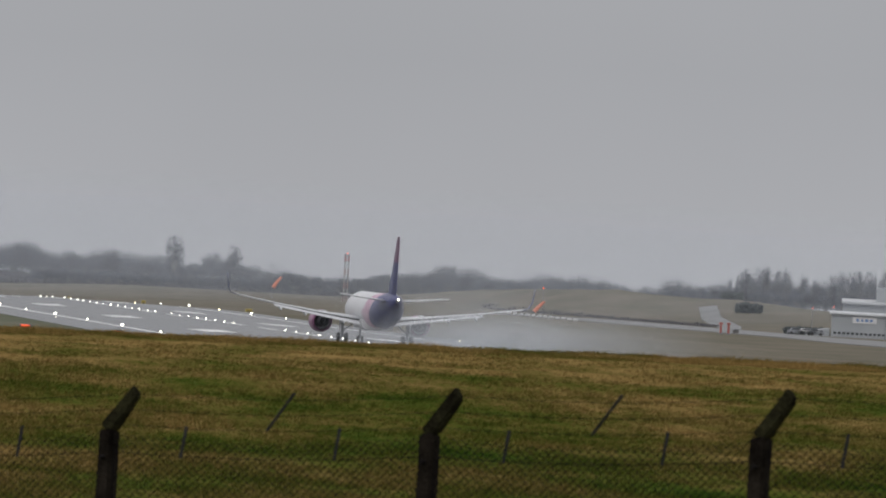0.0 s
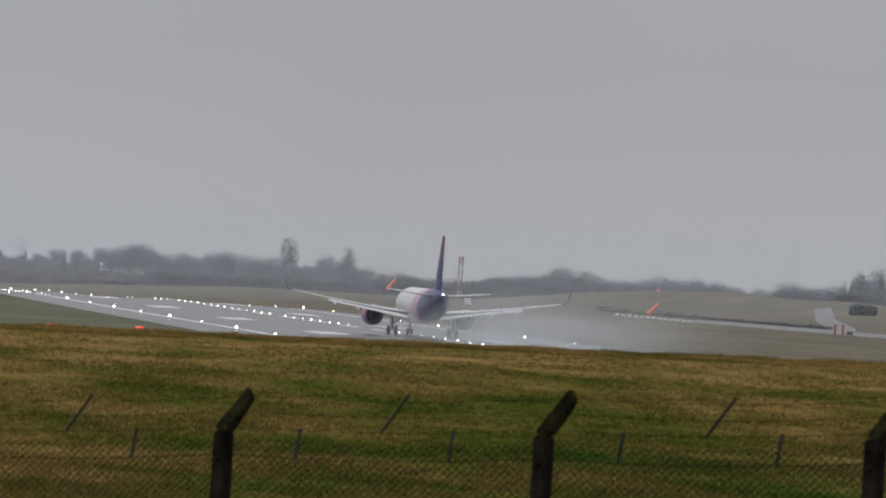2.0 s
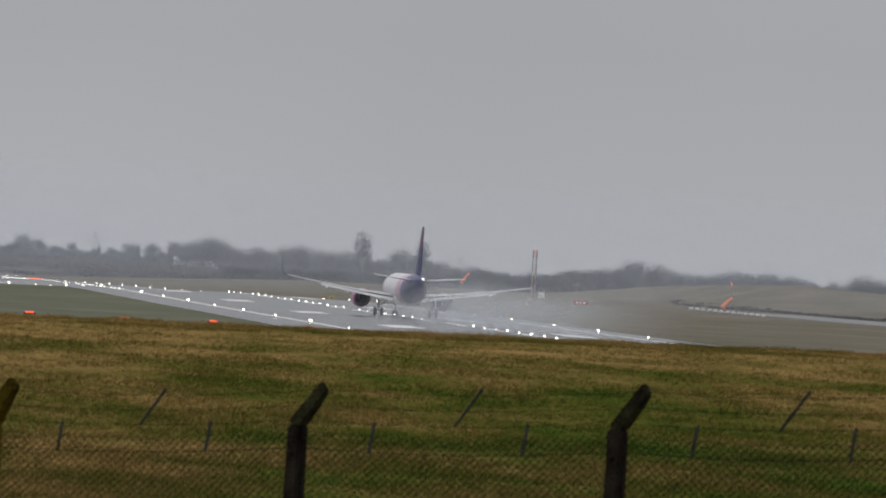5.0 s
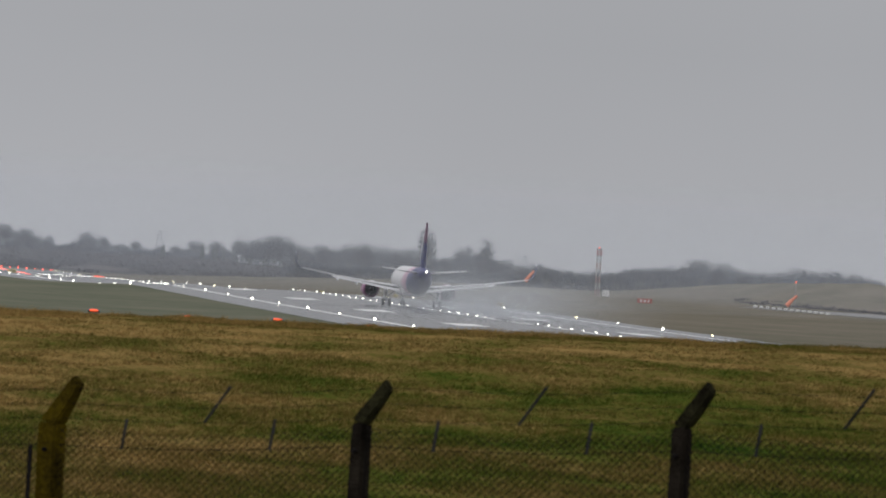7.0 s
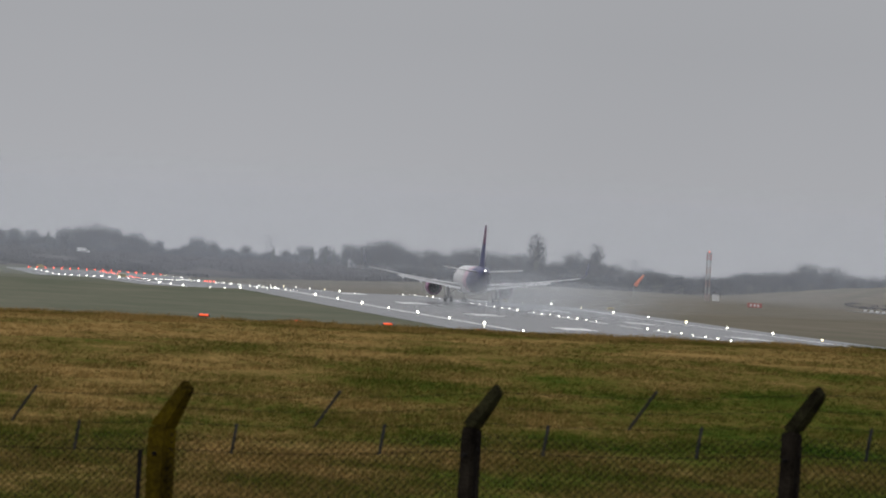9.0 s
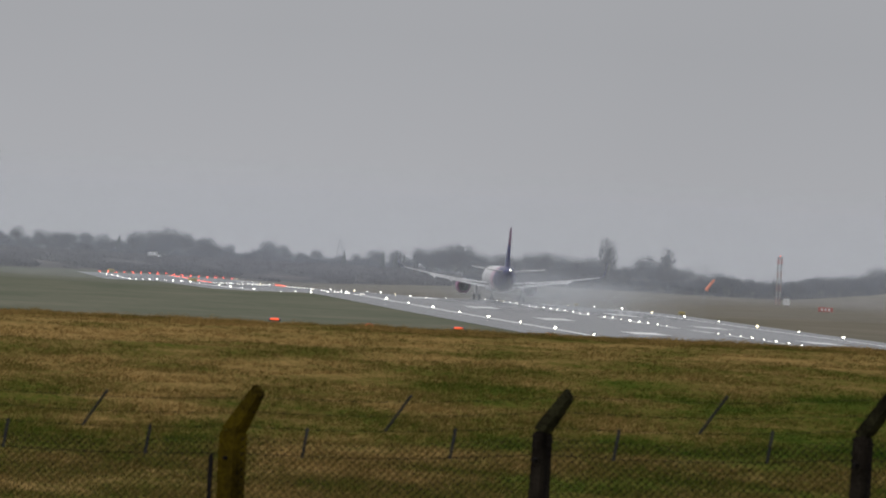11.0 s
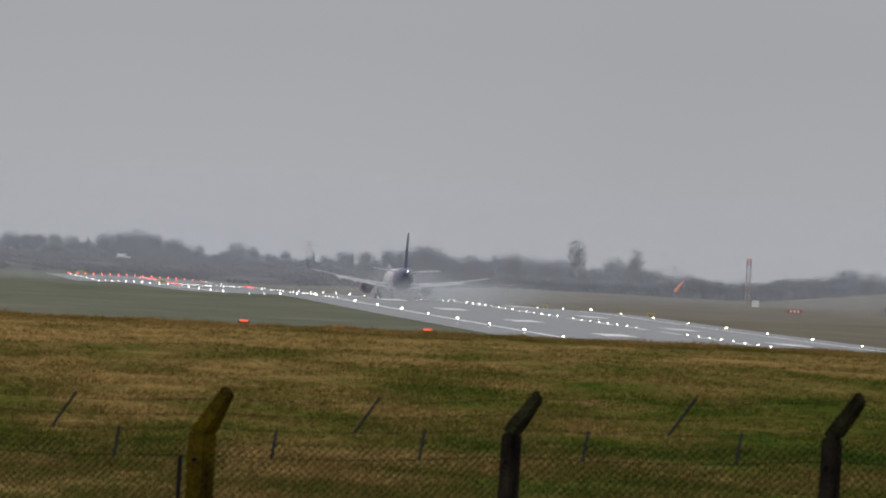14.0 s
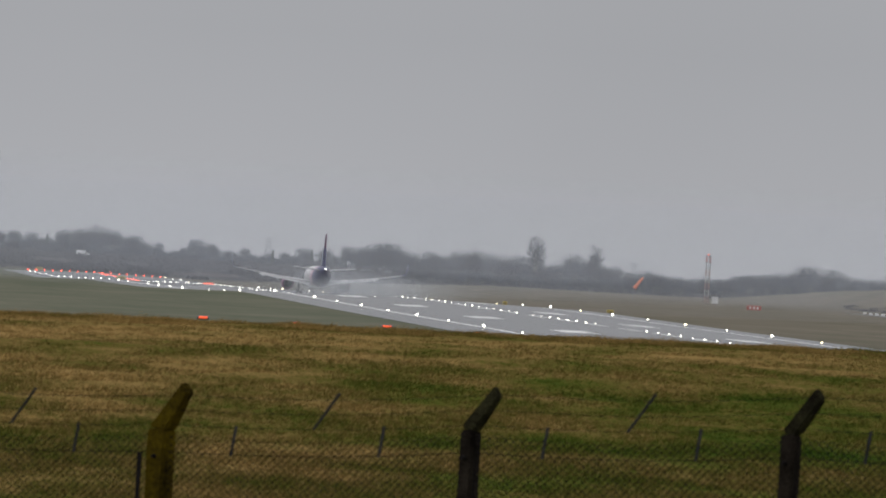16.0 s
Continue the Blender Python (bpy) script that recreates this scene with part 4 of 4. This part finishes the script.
def radio_mast():
    """Square lattice mast in red and white bands."""
    d = 2700
    p = ray(1680, 0, d)
    top = thing("lattice_mast", "red and white banded lattice mast on the airfield", "mast", at=(p.x, d, level(p.x, d)))
    h, half = 13.4, 0.55
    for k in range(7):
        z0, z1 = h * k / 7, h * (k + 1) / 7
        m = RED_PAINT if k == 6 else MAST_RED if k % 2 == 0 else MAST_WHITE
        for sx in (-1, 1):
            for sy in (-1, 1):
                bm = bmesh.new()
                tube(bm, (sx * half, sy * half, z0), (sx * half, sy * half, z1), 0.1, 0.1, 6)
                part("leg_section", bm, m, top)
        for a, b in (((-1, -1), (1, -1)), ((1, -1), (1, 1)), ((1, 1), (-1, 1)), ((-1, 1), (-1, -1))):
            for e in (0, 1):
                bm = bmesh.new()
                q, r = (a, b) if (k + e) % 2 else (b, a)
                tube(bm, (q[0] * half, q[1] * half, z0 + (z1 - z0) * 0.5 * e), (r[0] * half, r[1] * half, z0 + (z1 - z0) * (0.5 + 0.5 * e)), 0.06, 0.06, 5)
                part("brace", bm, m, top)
    bm = bmesh.new()
    box(bm, 0, 0, h + 0.1, 1.7, 1.7, 0.18)
    box(bm, 0, 0, h - 1.7, 1.9, 1.9, 0.12)
    part("platform", bm, STEEL, top)
    bm = bmesh.new()
    bmesh.ops.create_icosphere(bm, subdivisions=2, radius=0.22, matrix=Matrix.Translation((0, 0, h + 0.5)))
    part("beacon", bm, DIM_RED_LAMP, top, "lit red beacon")
    cab = thing("equipment_cabin", "small white equipment cabin beside the lattice mast", "cabin", at=(p.x + 2.4, d - 1, level(p.x + 2.4, d)))
    bm = bmesh.new()
    box(bm, 0, 0, 0.9, 1.8, 1.8, 1.8, bevel=0.05)
    part("body", bm, CAR_WHITE, cab)
    bm = bmesh.new()
    box(bm, 0, 0, 1.86, 2.1, 2.1, 0.12)
    part("roof", bm, ROOF, cab)


radio_mast()


def sign_board(u, d, w, h, material, label, name="guidance_sign"):
    p = ray(u, 0, d)
    top = thing(name, label, "sign", "airfield signs", at=(p.x, d, level(p.x, d)))
    bm = bmesh.new()
    box(bm, 0, 0, 0.35 + h / 2, w, 0.2, h, bevel=0.04)
    part("panel", bm, material, top)
    for s in (-1, 1):
        bm = bmesh.new()
        tube(bm, (s * w * 0.35, 0, 0), (s * w * 0.35, 0, 0.4), 0.06, 0.06, 6)
        part("leg", bm, STEEL, top)
    bm = bmesh.new()
    for k in range(3):
        box(bm, (k - 1) * w * 0.25, -0.106, 0.35 + h / 2, w * 0.12, 0.012, h * 0.5)
    part("lettering", bm, CAR_WHITE if material == RED_PAINT else DARK_METAL, top)


for u, d, w in ((1510, 1880, 1.3), (1190, 2010, 0.9), (1322, 1790, 0.8), (639, 2760, 2.6), (494, 3240, 2.2)):
    sign_board(u, d, w, 0.9, YELLOW_PAINT, "small yellow guidance sign on the runway verge")
sign_board(1766, 2290, 3.6, 1.1, RED_PAINT, "long red mandatory sign beside the taxiway")
for k in range(13):
    p = ray(2026 + 11.5 * k, 0, 2440 - 22 * k)
    m = thing("taxiway_marker", "low white marker board along the taxiway edge", "marker", "taxiway markers", at=(p.x - 9, p.y, level(p.x - 9, p.y)))
    bm = bmesh.new()
    box(bm, 0, 0, 0.42, 0.95, 0.16, 0.5, bevel=0.05)
    part("board", bm, CAR_WHITE, m)
    bm = bmesh.new()
    tube(bm, (0, 0, 0), (0, 0, 0.3), 0.06, 0.05, 6)
    part("stem", bm, STEEL, m)


def marker_post(u, d):
    p = ray(u, 0, d)
    top = thing("red_post", "stout red antenna post with a wider head", "post", "red posts", at=(p.x, d, level(p.x, d)))
    bm = bmesh.new()
    box(bm, 0, 0, 0.1, 0.9, 0.6, 0.2, bevel=0.03)
    part("base", bm, STEEL, top)
    bm = bmesh.new()
    box(bm, 0, 0, 1.1, 0.42, 0.4, 2.0, bevel=0.04)
    part("shaft", bm, RED_PAINT, top)
    bm = bmesh.new()
    box(bm, 0, 0, 2.2, 0.8, 0.5, 0.35, bevel=0.04)
    part("head", bm, RED_PAINT, top)


for u in (2357, 2371):
    marker_post(u, 1930)
p = ray(2384, 0, 1985)
bin_ = thing("brown_cabinet", "low brown equipment cabinet on the grass", "cabinet", at=(p.x, 1985, level(p.x, 1985)))
bm = bmesh.new(); box(bm, 0, 0, 0.4, 1.2, 0.8, 0.8, bevel=0.05); part("body", bm, TRUNK, bin_)
bm = bmesh.new(); box(bm, 0, 0, 0.83, 1.3, 0.9, 0.08); part("lid", bm, STEEL, bin_)
p = ray(2563, 0, 1140)
mk = thing("white_marker_board", "small white marker board with a black patch, on the grass", "marker", at=(p.x, 1140, level(p.x, 1140)))
bm = bmesh.new(); box(bm, 0, 0, 0.45, 0.8, 0.1, 0.8, bevel=0.03); part("panel", bm, CAR_WHITE, mk)
bm = bmesh.new(); box(bm, 0.03, -0.056, 0.35, 0.36, 0.012, 0.4); part("patch", bm, RUBBER, mk)


def hangar():
    """Pale steel-clad hangar with a lower front wing, window bands and a sign."""
    d = 2150
    p = ray(2556, 0, d)
    g = level(p.x, d)
    top = thing("hangar", "pale grey steel-clad hangar beside the taxiway", "hangar", at=pose(p.x, d, g, 0, 0, -8.66))
    W = 46

    def block(name, x0, x1, y0, y1, z0, z1, mat, label=""):
        bm = bmesh.new()
        box(bm, (x0 + x1) / 2, (y0 + y1) / 2, (z0 + z1) / 2, x1 - x0, y1 - y0, z1 - z0, bevel=0.05)
        return part(name, bm, mat, top, label)

    wall = block("front_wall", 0, W, 0, 26, 0, 5.3, CLADDING, "ribbed pale cladding")
    for k in range(60):
        bm = bmesh.new()
        box(bm, 0.4 + k * 0.77, -0.04, 3.75, 0.12, 0.08, 2.9)
        part("cladding_rib", bm, CLADDING, wall)
    bm = bmesh.new()
    lofted(bm, [[(x, y, z) for y, z in ((-0.6, 5.2), (-0.6, 5.5), (13, 6.0), (26.6, 5.5), (26.6, 5.2))] for x in (-0.5, W + 0.5)])
    part("front_roof", bm, ROOF, top)
    block("rear_hall", 2.6, W, 27, 60, 0, 7.9, CLADDING)
    bm = bmesh.new()
    lofted(bm, [[(x, y, z) for y, z in ((26, 7.8), (26, 8.3), (43, 9.0), (61, 8.3), (61, 7.8))] for x in (2.2, W + 0.5)])
    part("hall_roof", bm, ROOF, top)
    block("roof_box", 10.2, 24, 30, 44, 8.3, 12.0, CLADDING, "plant housing on the roof")
    for row, z in enumerate((0.95, 1.8)):
        for k in range(24):
            if row == 1 and k < 13:
                continue
            bm = bmesh.new()
            box(bm, 0.9 + k * 1.02 + (0.5 if row else 0), -0.03, z, 0.66, 0.12, 0.5)
            part("window", bm, GLASS, top)
    bm = bmesh.new()
    box(bm, 7.6, -0.1, 4.1, 5.6, 0.14, 1.4)
    sign = part("sign_panel", bm, CAR_WHITE, top, "white sign with unreadable blue writing")
    bm = bmesh.new()
    for k, w in enumerate((0.7, 0.5, 0.8, 0.6)):
        box(bm, 6.0 + k * 1.05, -0.18, 4.1, w, 0.03, 0.6)
    part("writing", bm, BLUE_SIGN, sign)
    bm = bmesh.new()
    box(bm, 12.4, -0.12, 2.2, 0.16, 0.2, 4.4)
    part("down_pipe", bm, STEEL, top)
    shed = thing("lean_to", "low pale lean-to at the hangar's end", "shed", at=(p.x - 2.6, d + 1, level(p.x - 2.6, d)))
    bm = bmesh.new()
    lofted(bm, [[(x, y, z) for x, z in ((-2.2, 0), (2.4, 0), (2.4, 1.9), (-2.2, 0.9))] for y in (0, 6)])
    part("body", bm, CLADDING, shed)
    bm = bmesh.new()
    box(bm, 0.4, -0.03, 0.7, 0.9, 0.08, 1.1)
    part("door", bm, GLASS, shed)
    for k, u in enumerate((2568, 2530)):
        q = ray(u, 0, d + 4)
        lp = thing("apron_lamp", "thin pole with a lit red obstacle lamp", "lamp", "obstacle lamps", at=(q.x - 1.2, d + 4, level(q.x - 1.2, d + 4)))
        bm = bmesh.new()
        tube(bm, (0, 0, 0), (0, 0, 6.6 - 0.5 * k), 0.05, 0.05, 6)
        part("pole", bm, STEEL, lp)
        bm = bmesh.new()
        bmesh.ops.create_icosphere(bm, subdivisions=2, radius=0.13, matrix=Matrix.Translation((0, 0, 6.8 - 0.5 * k)))
        part("lens", bm, DIM_RED_LAMP, lp, "lit red lens")


hangar()


def vehicle(u, d, length, high, material, label, name="car", group="parked cars", van=False):
    p = ray(u, 0, d)
    top = thing(name, label, name, group, at=(p.x, d, level(p.x, d) + 0.12))
    hl = length / 2
    bm = bmesh.new()
    if van:
        side = [(-hl, 0.35), (-hl, high * 0.95), (-hl + 0.15, high), (hl - 1.5, high), (hl - 0.85, high * 0.62), (hl - 0.05, high * 0.5), (hl, 0.35)]
    else:
        side = [(-hl, 0.3), (-hl, 0.85), (-hl + 0.5, 0.95), (-hl + 1.0, high), (hl - 1.7, high), (hl - 1.0, 0.95), (hl - 0.1, 0.8), (hl, 0.3)]
    lofted(bm, [[(x, y, z) for x, z in side] for y in (-0.88, 0.88)])
    bmesh.ops.bevel(bm, geom=bm.edges[:], offset=0.06, segments=2, affect="EDGES")
    part("body", bm, material, top)
    for s in (-1, 1):
        bm = bmesh.new()
        if van:
            box(bm, hl - 1.35, s * 0.87, high * 0.75, 0.8, 0.04, high * 0.26)
        else:
            box(bm, -0.3, s * 0.87, (high + 0.95) / 2, length * 0.4, 0.04, (high - 0.95) * 0.7)
        part("side_window", bm, GLASS, top)
        for x in (-hl * 0.62, hl * 0.62):
            bm = bmesh.new()
            bmesh.ops.create_cone(bm, segments=16, radius1=0.33, radius2=0.33, depth=0.2, cap_ends=True, matrix=Matrix.Translation((x, s * 0.82, 0.33)) @ Matrix.Rotation(math.pi / 2, 4, "X"))
            part("wheel", bm, RUBBER, top)


vehicle(569, 4000, 5.6, 2.5, CAR_WHITE, "white panel van on the far hillside lane", "van", "vans", True)
for u in (2494, 2512, 2527):
    vehicle(u, 2125, 4.2, 1.45, CAR_WHITE if u == 2512 else STEEL, "small pale car parked in front of a dark hedge")


def dark_bush(u, v, d, w, h, name="conifer_hedge"):
    """Evergreen mass of many leaf clumps."""
    p = ray(u, 0, d)
    rnd = random.Random(int(u))
    top = thing(name, "dense dark evergreen bush beside the link road", "bush", "evergreen bushes", at=(p.x, d, level(p.x, d)))
    verts, faces = [], []
    for _ in range(int(700 * max(1, w / 6))):
        c = Vector((rnd.uniform(-0.5, 0.5) * w, rnd.uniform(-1.5, 1.5), 0))
        c.z = h * rnd.random() ** 0.8 * (0.72 + 0.28 * noise.noise(Vector((c.x * 0.5, u, 0))))
        t = Vector((rnd.gauss(0, 0.5), rnd.gauss(0, 0.5), rnd.uniform(0.3, 0.9)))
        s = Vector((rnd.gauss(0, 1), rnd.gauss(0, 1), rnd.gauss(0, 0.4))).normalized() * 0.5
        s2 = t.cross(s).normalized() * 0.5
        o = len(verts)
        verts += [tuple(c - s), tuple(c + s), tuple(c + s2), tuple(c + t)]
        faces += [(o, o + 1, o + 3), (o + 1, o + 2, o + 3), (o + 2, o, o + 3), (o, o + 2, o + 1)]
    new("foliage", from_arrays("foliage", verts, faces, CONIFER)).parent = top
    bm = bmesh.new()
    for k in range(3):
        tube(bm, ((k - 1) * w * 0.3, 0, -0.2), ((k - 1) * w * 0.3, 0, h * 0.6), 0.14, 0.05, 6)
    part("stems", bm, TRUNK, top)


for u, d, w, h in ((2406, 2640, 7.0, 3.3), (2374, 2760, 6, 2.0), (2504, 2165, 8.0, 1.6), (2526, 2165, 6.0, 1.6)):
    dark_bush(u, 0, d, w, h)


def pylon(u, d, up):
    p = ray(u, 0, d)
    g = level(p.x, d)
    h = ray(u, -up, d).z - g
    top = thing("pylon", "hazy grey lattice power pylon on the skyline", "pylon", "power pylons", at=(p.x, d, g))
    for sx in (-1, 1):
        for sy in (-1, 1):
            bm = bmesh.new()
            tube(bm, (sx * 2.2, sy * 2.2, 0), (sx * 0.4, sy * 0.4, h), 0.09, 0.06, 5)
            part("leg", bm, STEEL, top)
    for k in range(6):
        w0, w1 = 2.2 - 1.8 * k / 6, 2.2 - 1.8 * (k + 1) / 6
        for s in (-1, 1):
            bm = bmesh.new()
            tube(bm, (s * w0, -w0, h * k / 6), (-s * w1, -w1, h * (k + 1) / 6), 0.05, 0.05, 5)
            part("brace", bm, STEEL, top)
    for z, w in ((0.68, 4.2), (0.82, 5.0), (0.95, 3.4)):
        bm = bmesh.new()
        tube(bm, (-w, 0, h * z), (w, 0, h * z), 0.09, 0.09, 5)
        part("cross_arm", bm, STEEL, top)


for u, d, up in ((588, 4500, 31), (897, 4500, 26), (1548, 4400, 18), (1770, 4400, 8), (2251, 4300, 16)):
    pylon(u, d, up)


def farm_shed(u, d, w, h):
    p = ray(u, 0, d)
    top = thing("farm_shed", "small white-roofed shed among far trees", "shed", "far sheds", at=(p.x, d, level(p.x, d)))
    bm = bmesh.new()
    box(bm, 0, 0, h * 0.35, w, 5, h * 0.7)
    part("walls", bm, CLADDING, top)
    bm = bmesh.new()
    lofted(bm, [[(x, y, z) for y, z in ((-2.8, h * 0.66), (0, h), (2.8, h * 0.66))] for x in (-w / 2 - 0.2, w / 2 + 0.2)])
    part("roof", bm, ROOF, top)


for u, d, w, h in ((1052, 3900, 6, 4.6), (1098, 3880, 9, 3.8), (1075, 3930, 4, 3.2)):
    farm_shed(u, d, w, h)


# red approach lights just past the brow of the field
for u in (788, 955, 1115, 1281):
    d = 262
    p = ray(u, 0, d)
    top = thing("red_approach_light", "red light bar half hidden behind the field's brow", "airfield light", "red approach lights", at=(p.x, d, level(p.x, d)))
    z = ray(u, {788: 125.0, 955: 126.0, 1115: 122.5, 1281: 124.5}[u], d).z - level(p.x, d)
    bm = bmesh.new()
    tube(bm, (0, 0, -0.1), (0, 0, z), 0.025, 0.025, 8)
    part("stem", bm, FIXTURE, top)
    bm = bmesh.new()
    tube(bm, (-0.17, 0.02, z + 0.02), (0.17, 0.02, z + 0.02), 0.05, 0.05, 10)
    part("housing", bm, FIXTURE, top)
    bm = bmesh.new()
    box(bm, 0, -0.04, z + 0.03, 0.26, 0.06, 0.055, bevel=0.024)
    part("lens", bm, DIM_RED_LAMP, top, "lit red lens")


# ---- distance haze, added as pale see-through shells over the far airfield ----
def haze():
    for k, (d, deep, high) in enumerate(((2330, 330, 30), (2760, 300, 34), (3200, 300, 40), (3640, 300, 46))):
        ob = new("haze_shell", drift_mesh("haze_shell", HAZE, k, 0.05))
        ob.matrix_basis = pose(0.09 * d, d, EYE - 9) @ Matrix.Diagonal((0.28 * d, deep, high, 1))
        tagged(ob, "see-through shell that puts pale distance haze over the far airfield", "drizzle", "drizzle banks", "stuff")


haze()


# ---- grass of the near field ----
def grass():
    """Leaning blades in tufts over the near field, thickest along its brow."""
    rnd = np.random.RandomState(4)
    tufts, per = 120000, 6
    ds = np.arange(88.0, 254.0, 1.0)
    rows = np.array([(EYE - land(14.0, q)) / q for q in ds])
    rows = np.maximum.accumulate(rows[::-1])
    d = np.interp(rnd.uniform(rows[0], rows[-1], tufts), rows, ds[::-1])
    brow = rnd.rand(tufts) < 0.12
    d = np.where(brow, 240 + 14 * rnd.rand(tufts), d + rnd.normal(0, 1.5, tufts))
    x = (180 + 2600 * rnd.rand(tufts)) / FOCAL * d
    g = np.array([land(px, py) for px, py in zip(x, d)])
    lush = np.array([noise.noise(Vector((px * 0.8, py * 0.25, 3))) for px, py in zip(x, d)])
    tall = (0.055 + 0.05 * rnd.rand(tufts) ** 2) * (1 + 0.7 * lush) * np.where(d > 246, 1.35 + 0.8 * lush, 1.0)
    n = tufts * per
    wide = lambda q: np.repeat(q, per)
    bx, by = wide(x) + rnd.normal(0, 0.05, n), wide(d) + rnd.normal(0, 0.06, n)
    bz, h = wide(g) - 0.01, wide(tall) * rnd.uniform(0.5, 1.15, n)
    face, half = rnd.uniform(-0.9, 0.9, n), rnd.uniform(0.004, 0.0095, n)
    lean_x, lean_y = rnd.normal(0.25, 0.6, n) * h, rnd.normal(0, 0.45, n) * h
    verts = np.empty((n, 3, 3))
    for j, side in ((0, -1), (1, 1)):
        verts[:, j] = np.stack([bx + side * half * np.cos(face), by + side * half * np.sin(face), bz], 1)
    verts[:, 2] = np.stack([bx + lean_x, by + lean_y, bz + h], 1)
    me = bpy.data.meshes.new("grass")
    me.vertices.add(3 * n); me.loops.add(3 * n); me.polygons.add(n)
    me.vertices.foreach_set("co", verts.ravel())
    me.loops.foreach_set("vertex_index", np.arange(3 * n, dtype=np.int32))
    me.polygons.foreach_set("loop_start", np.arange(0, 3 * n, 3, dtype=np.int32))
    me.materials.append(BLADES)
    me.update()
    tagged(new("grass", me), "rough winter grass, tawny and green", "grass", kind="stuff")


grass()


# ---- what moves ----
WANDER_T = (0, 2.5, 5.5, 7.5, 11, 12.5, 14.5, 16)
WANDER_X = (0.25, 0.05, 0.12, -0.39, 0.78, 0.19, 0.06, -0.05)
def motions():
    rows, mist, blown = [], [], []
    for k in range(33):
        t = k / 2
        d = 1071 + 37.8 * t + 0.86 * t * t
        x = AXIS + float(np.interp(t, WANDER_T, WANDER_X))
        tilt = math.degrees(math.atan2(airfield(d + 39) - airfield(d + 22), 17))
        g = airfield(d + 22.4) + 0.056
        shift = Matrix.Translation((0, 22.4, 0)) @ Matrix.Rotation(radians(tilt), 4, "X") @ Matrix.Translation((0, -22.4, 0))
        rows.append((t, Matrix.Translation((x, d, g)) @ shift))
        mist.append((t, Matrix.Translation((x, d, airfield(d + 0.0) + 0.05))))
        back = float(np.interp(t, (0, 7, 12, 16), (-66, -44, 0, 6)))
        blown.append((t, Matrix.Translation((x, d + back, airfield(d + back) + 0.05))))
    walk(AIRLINER, rows)
    walk(BLOWN, blown)
    walk(SPRAY, mist)


motions()
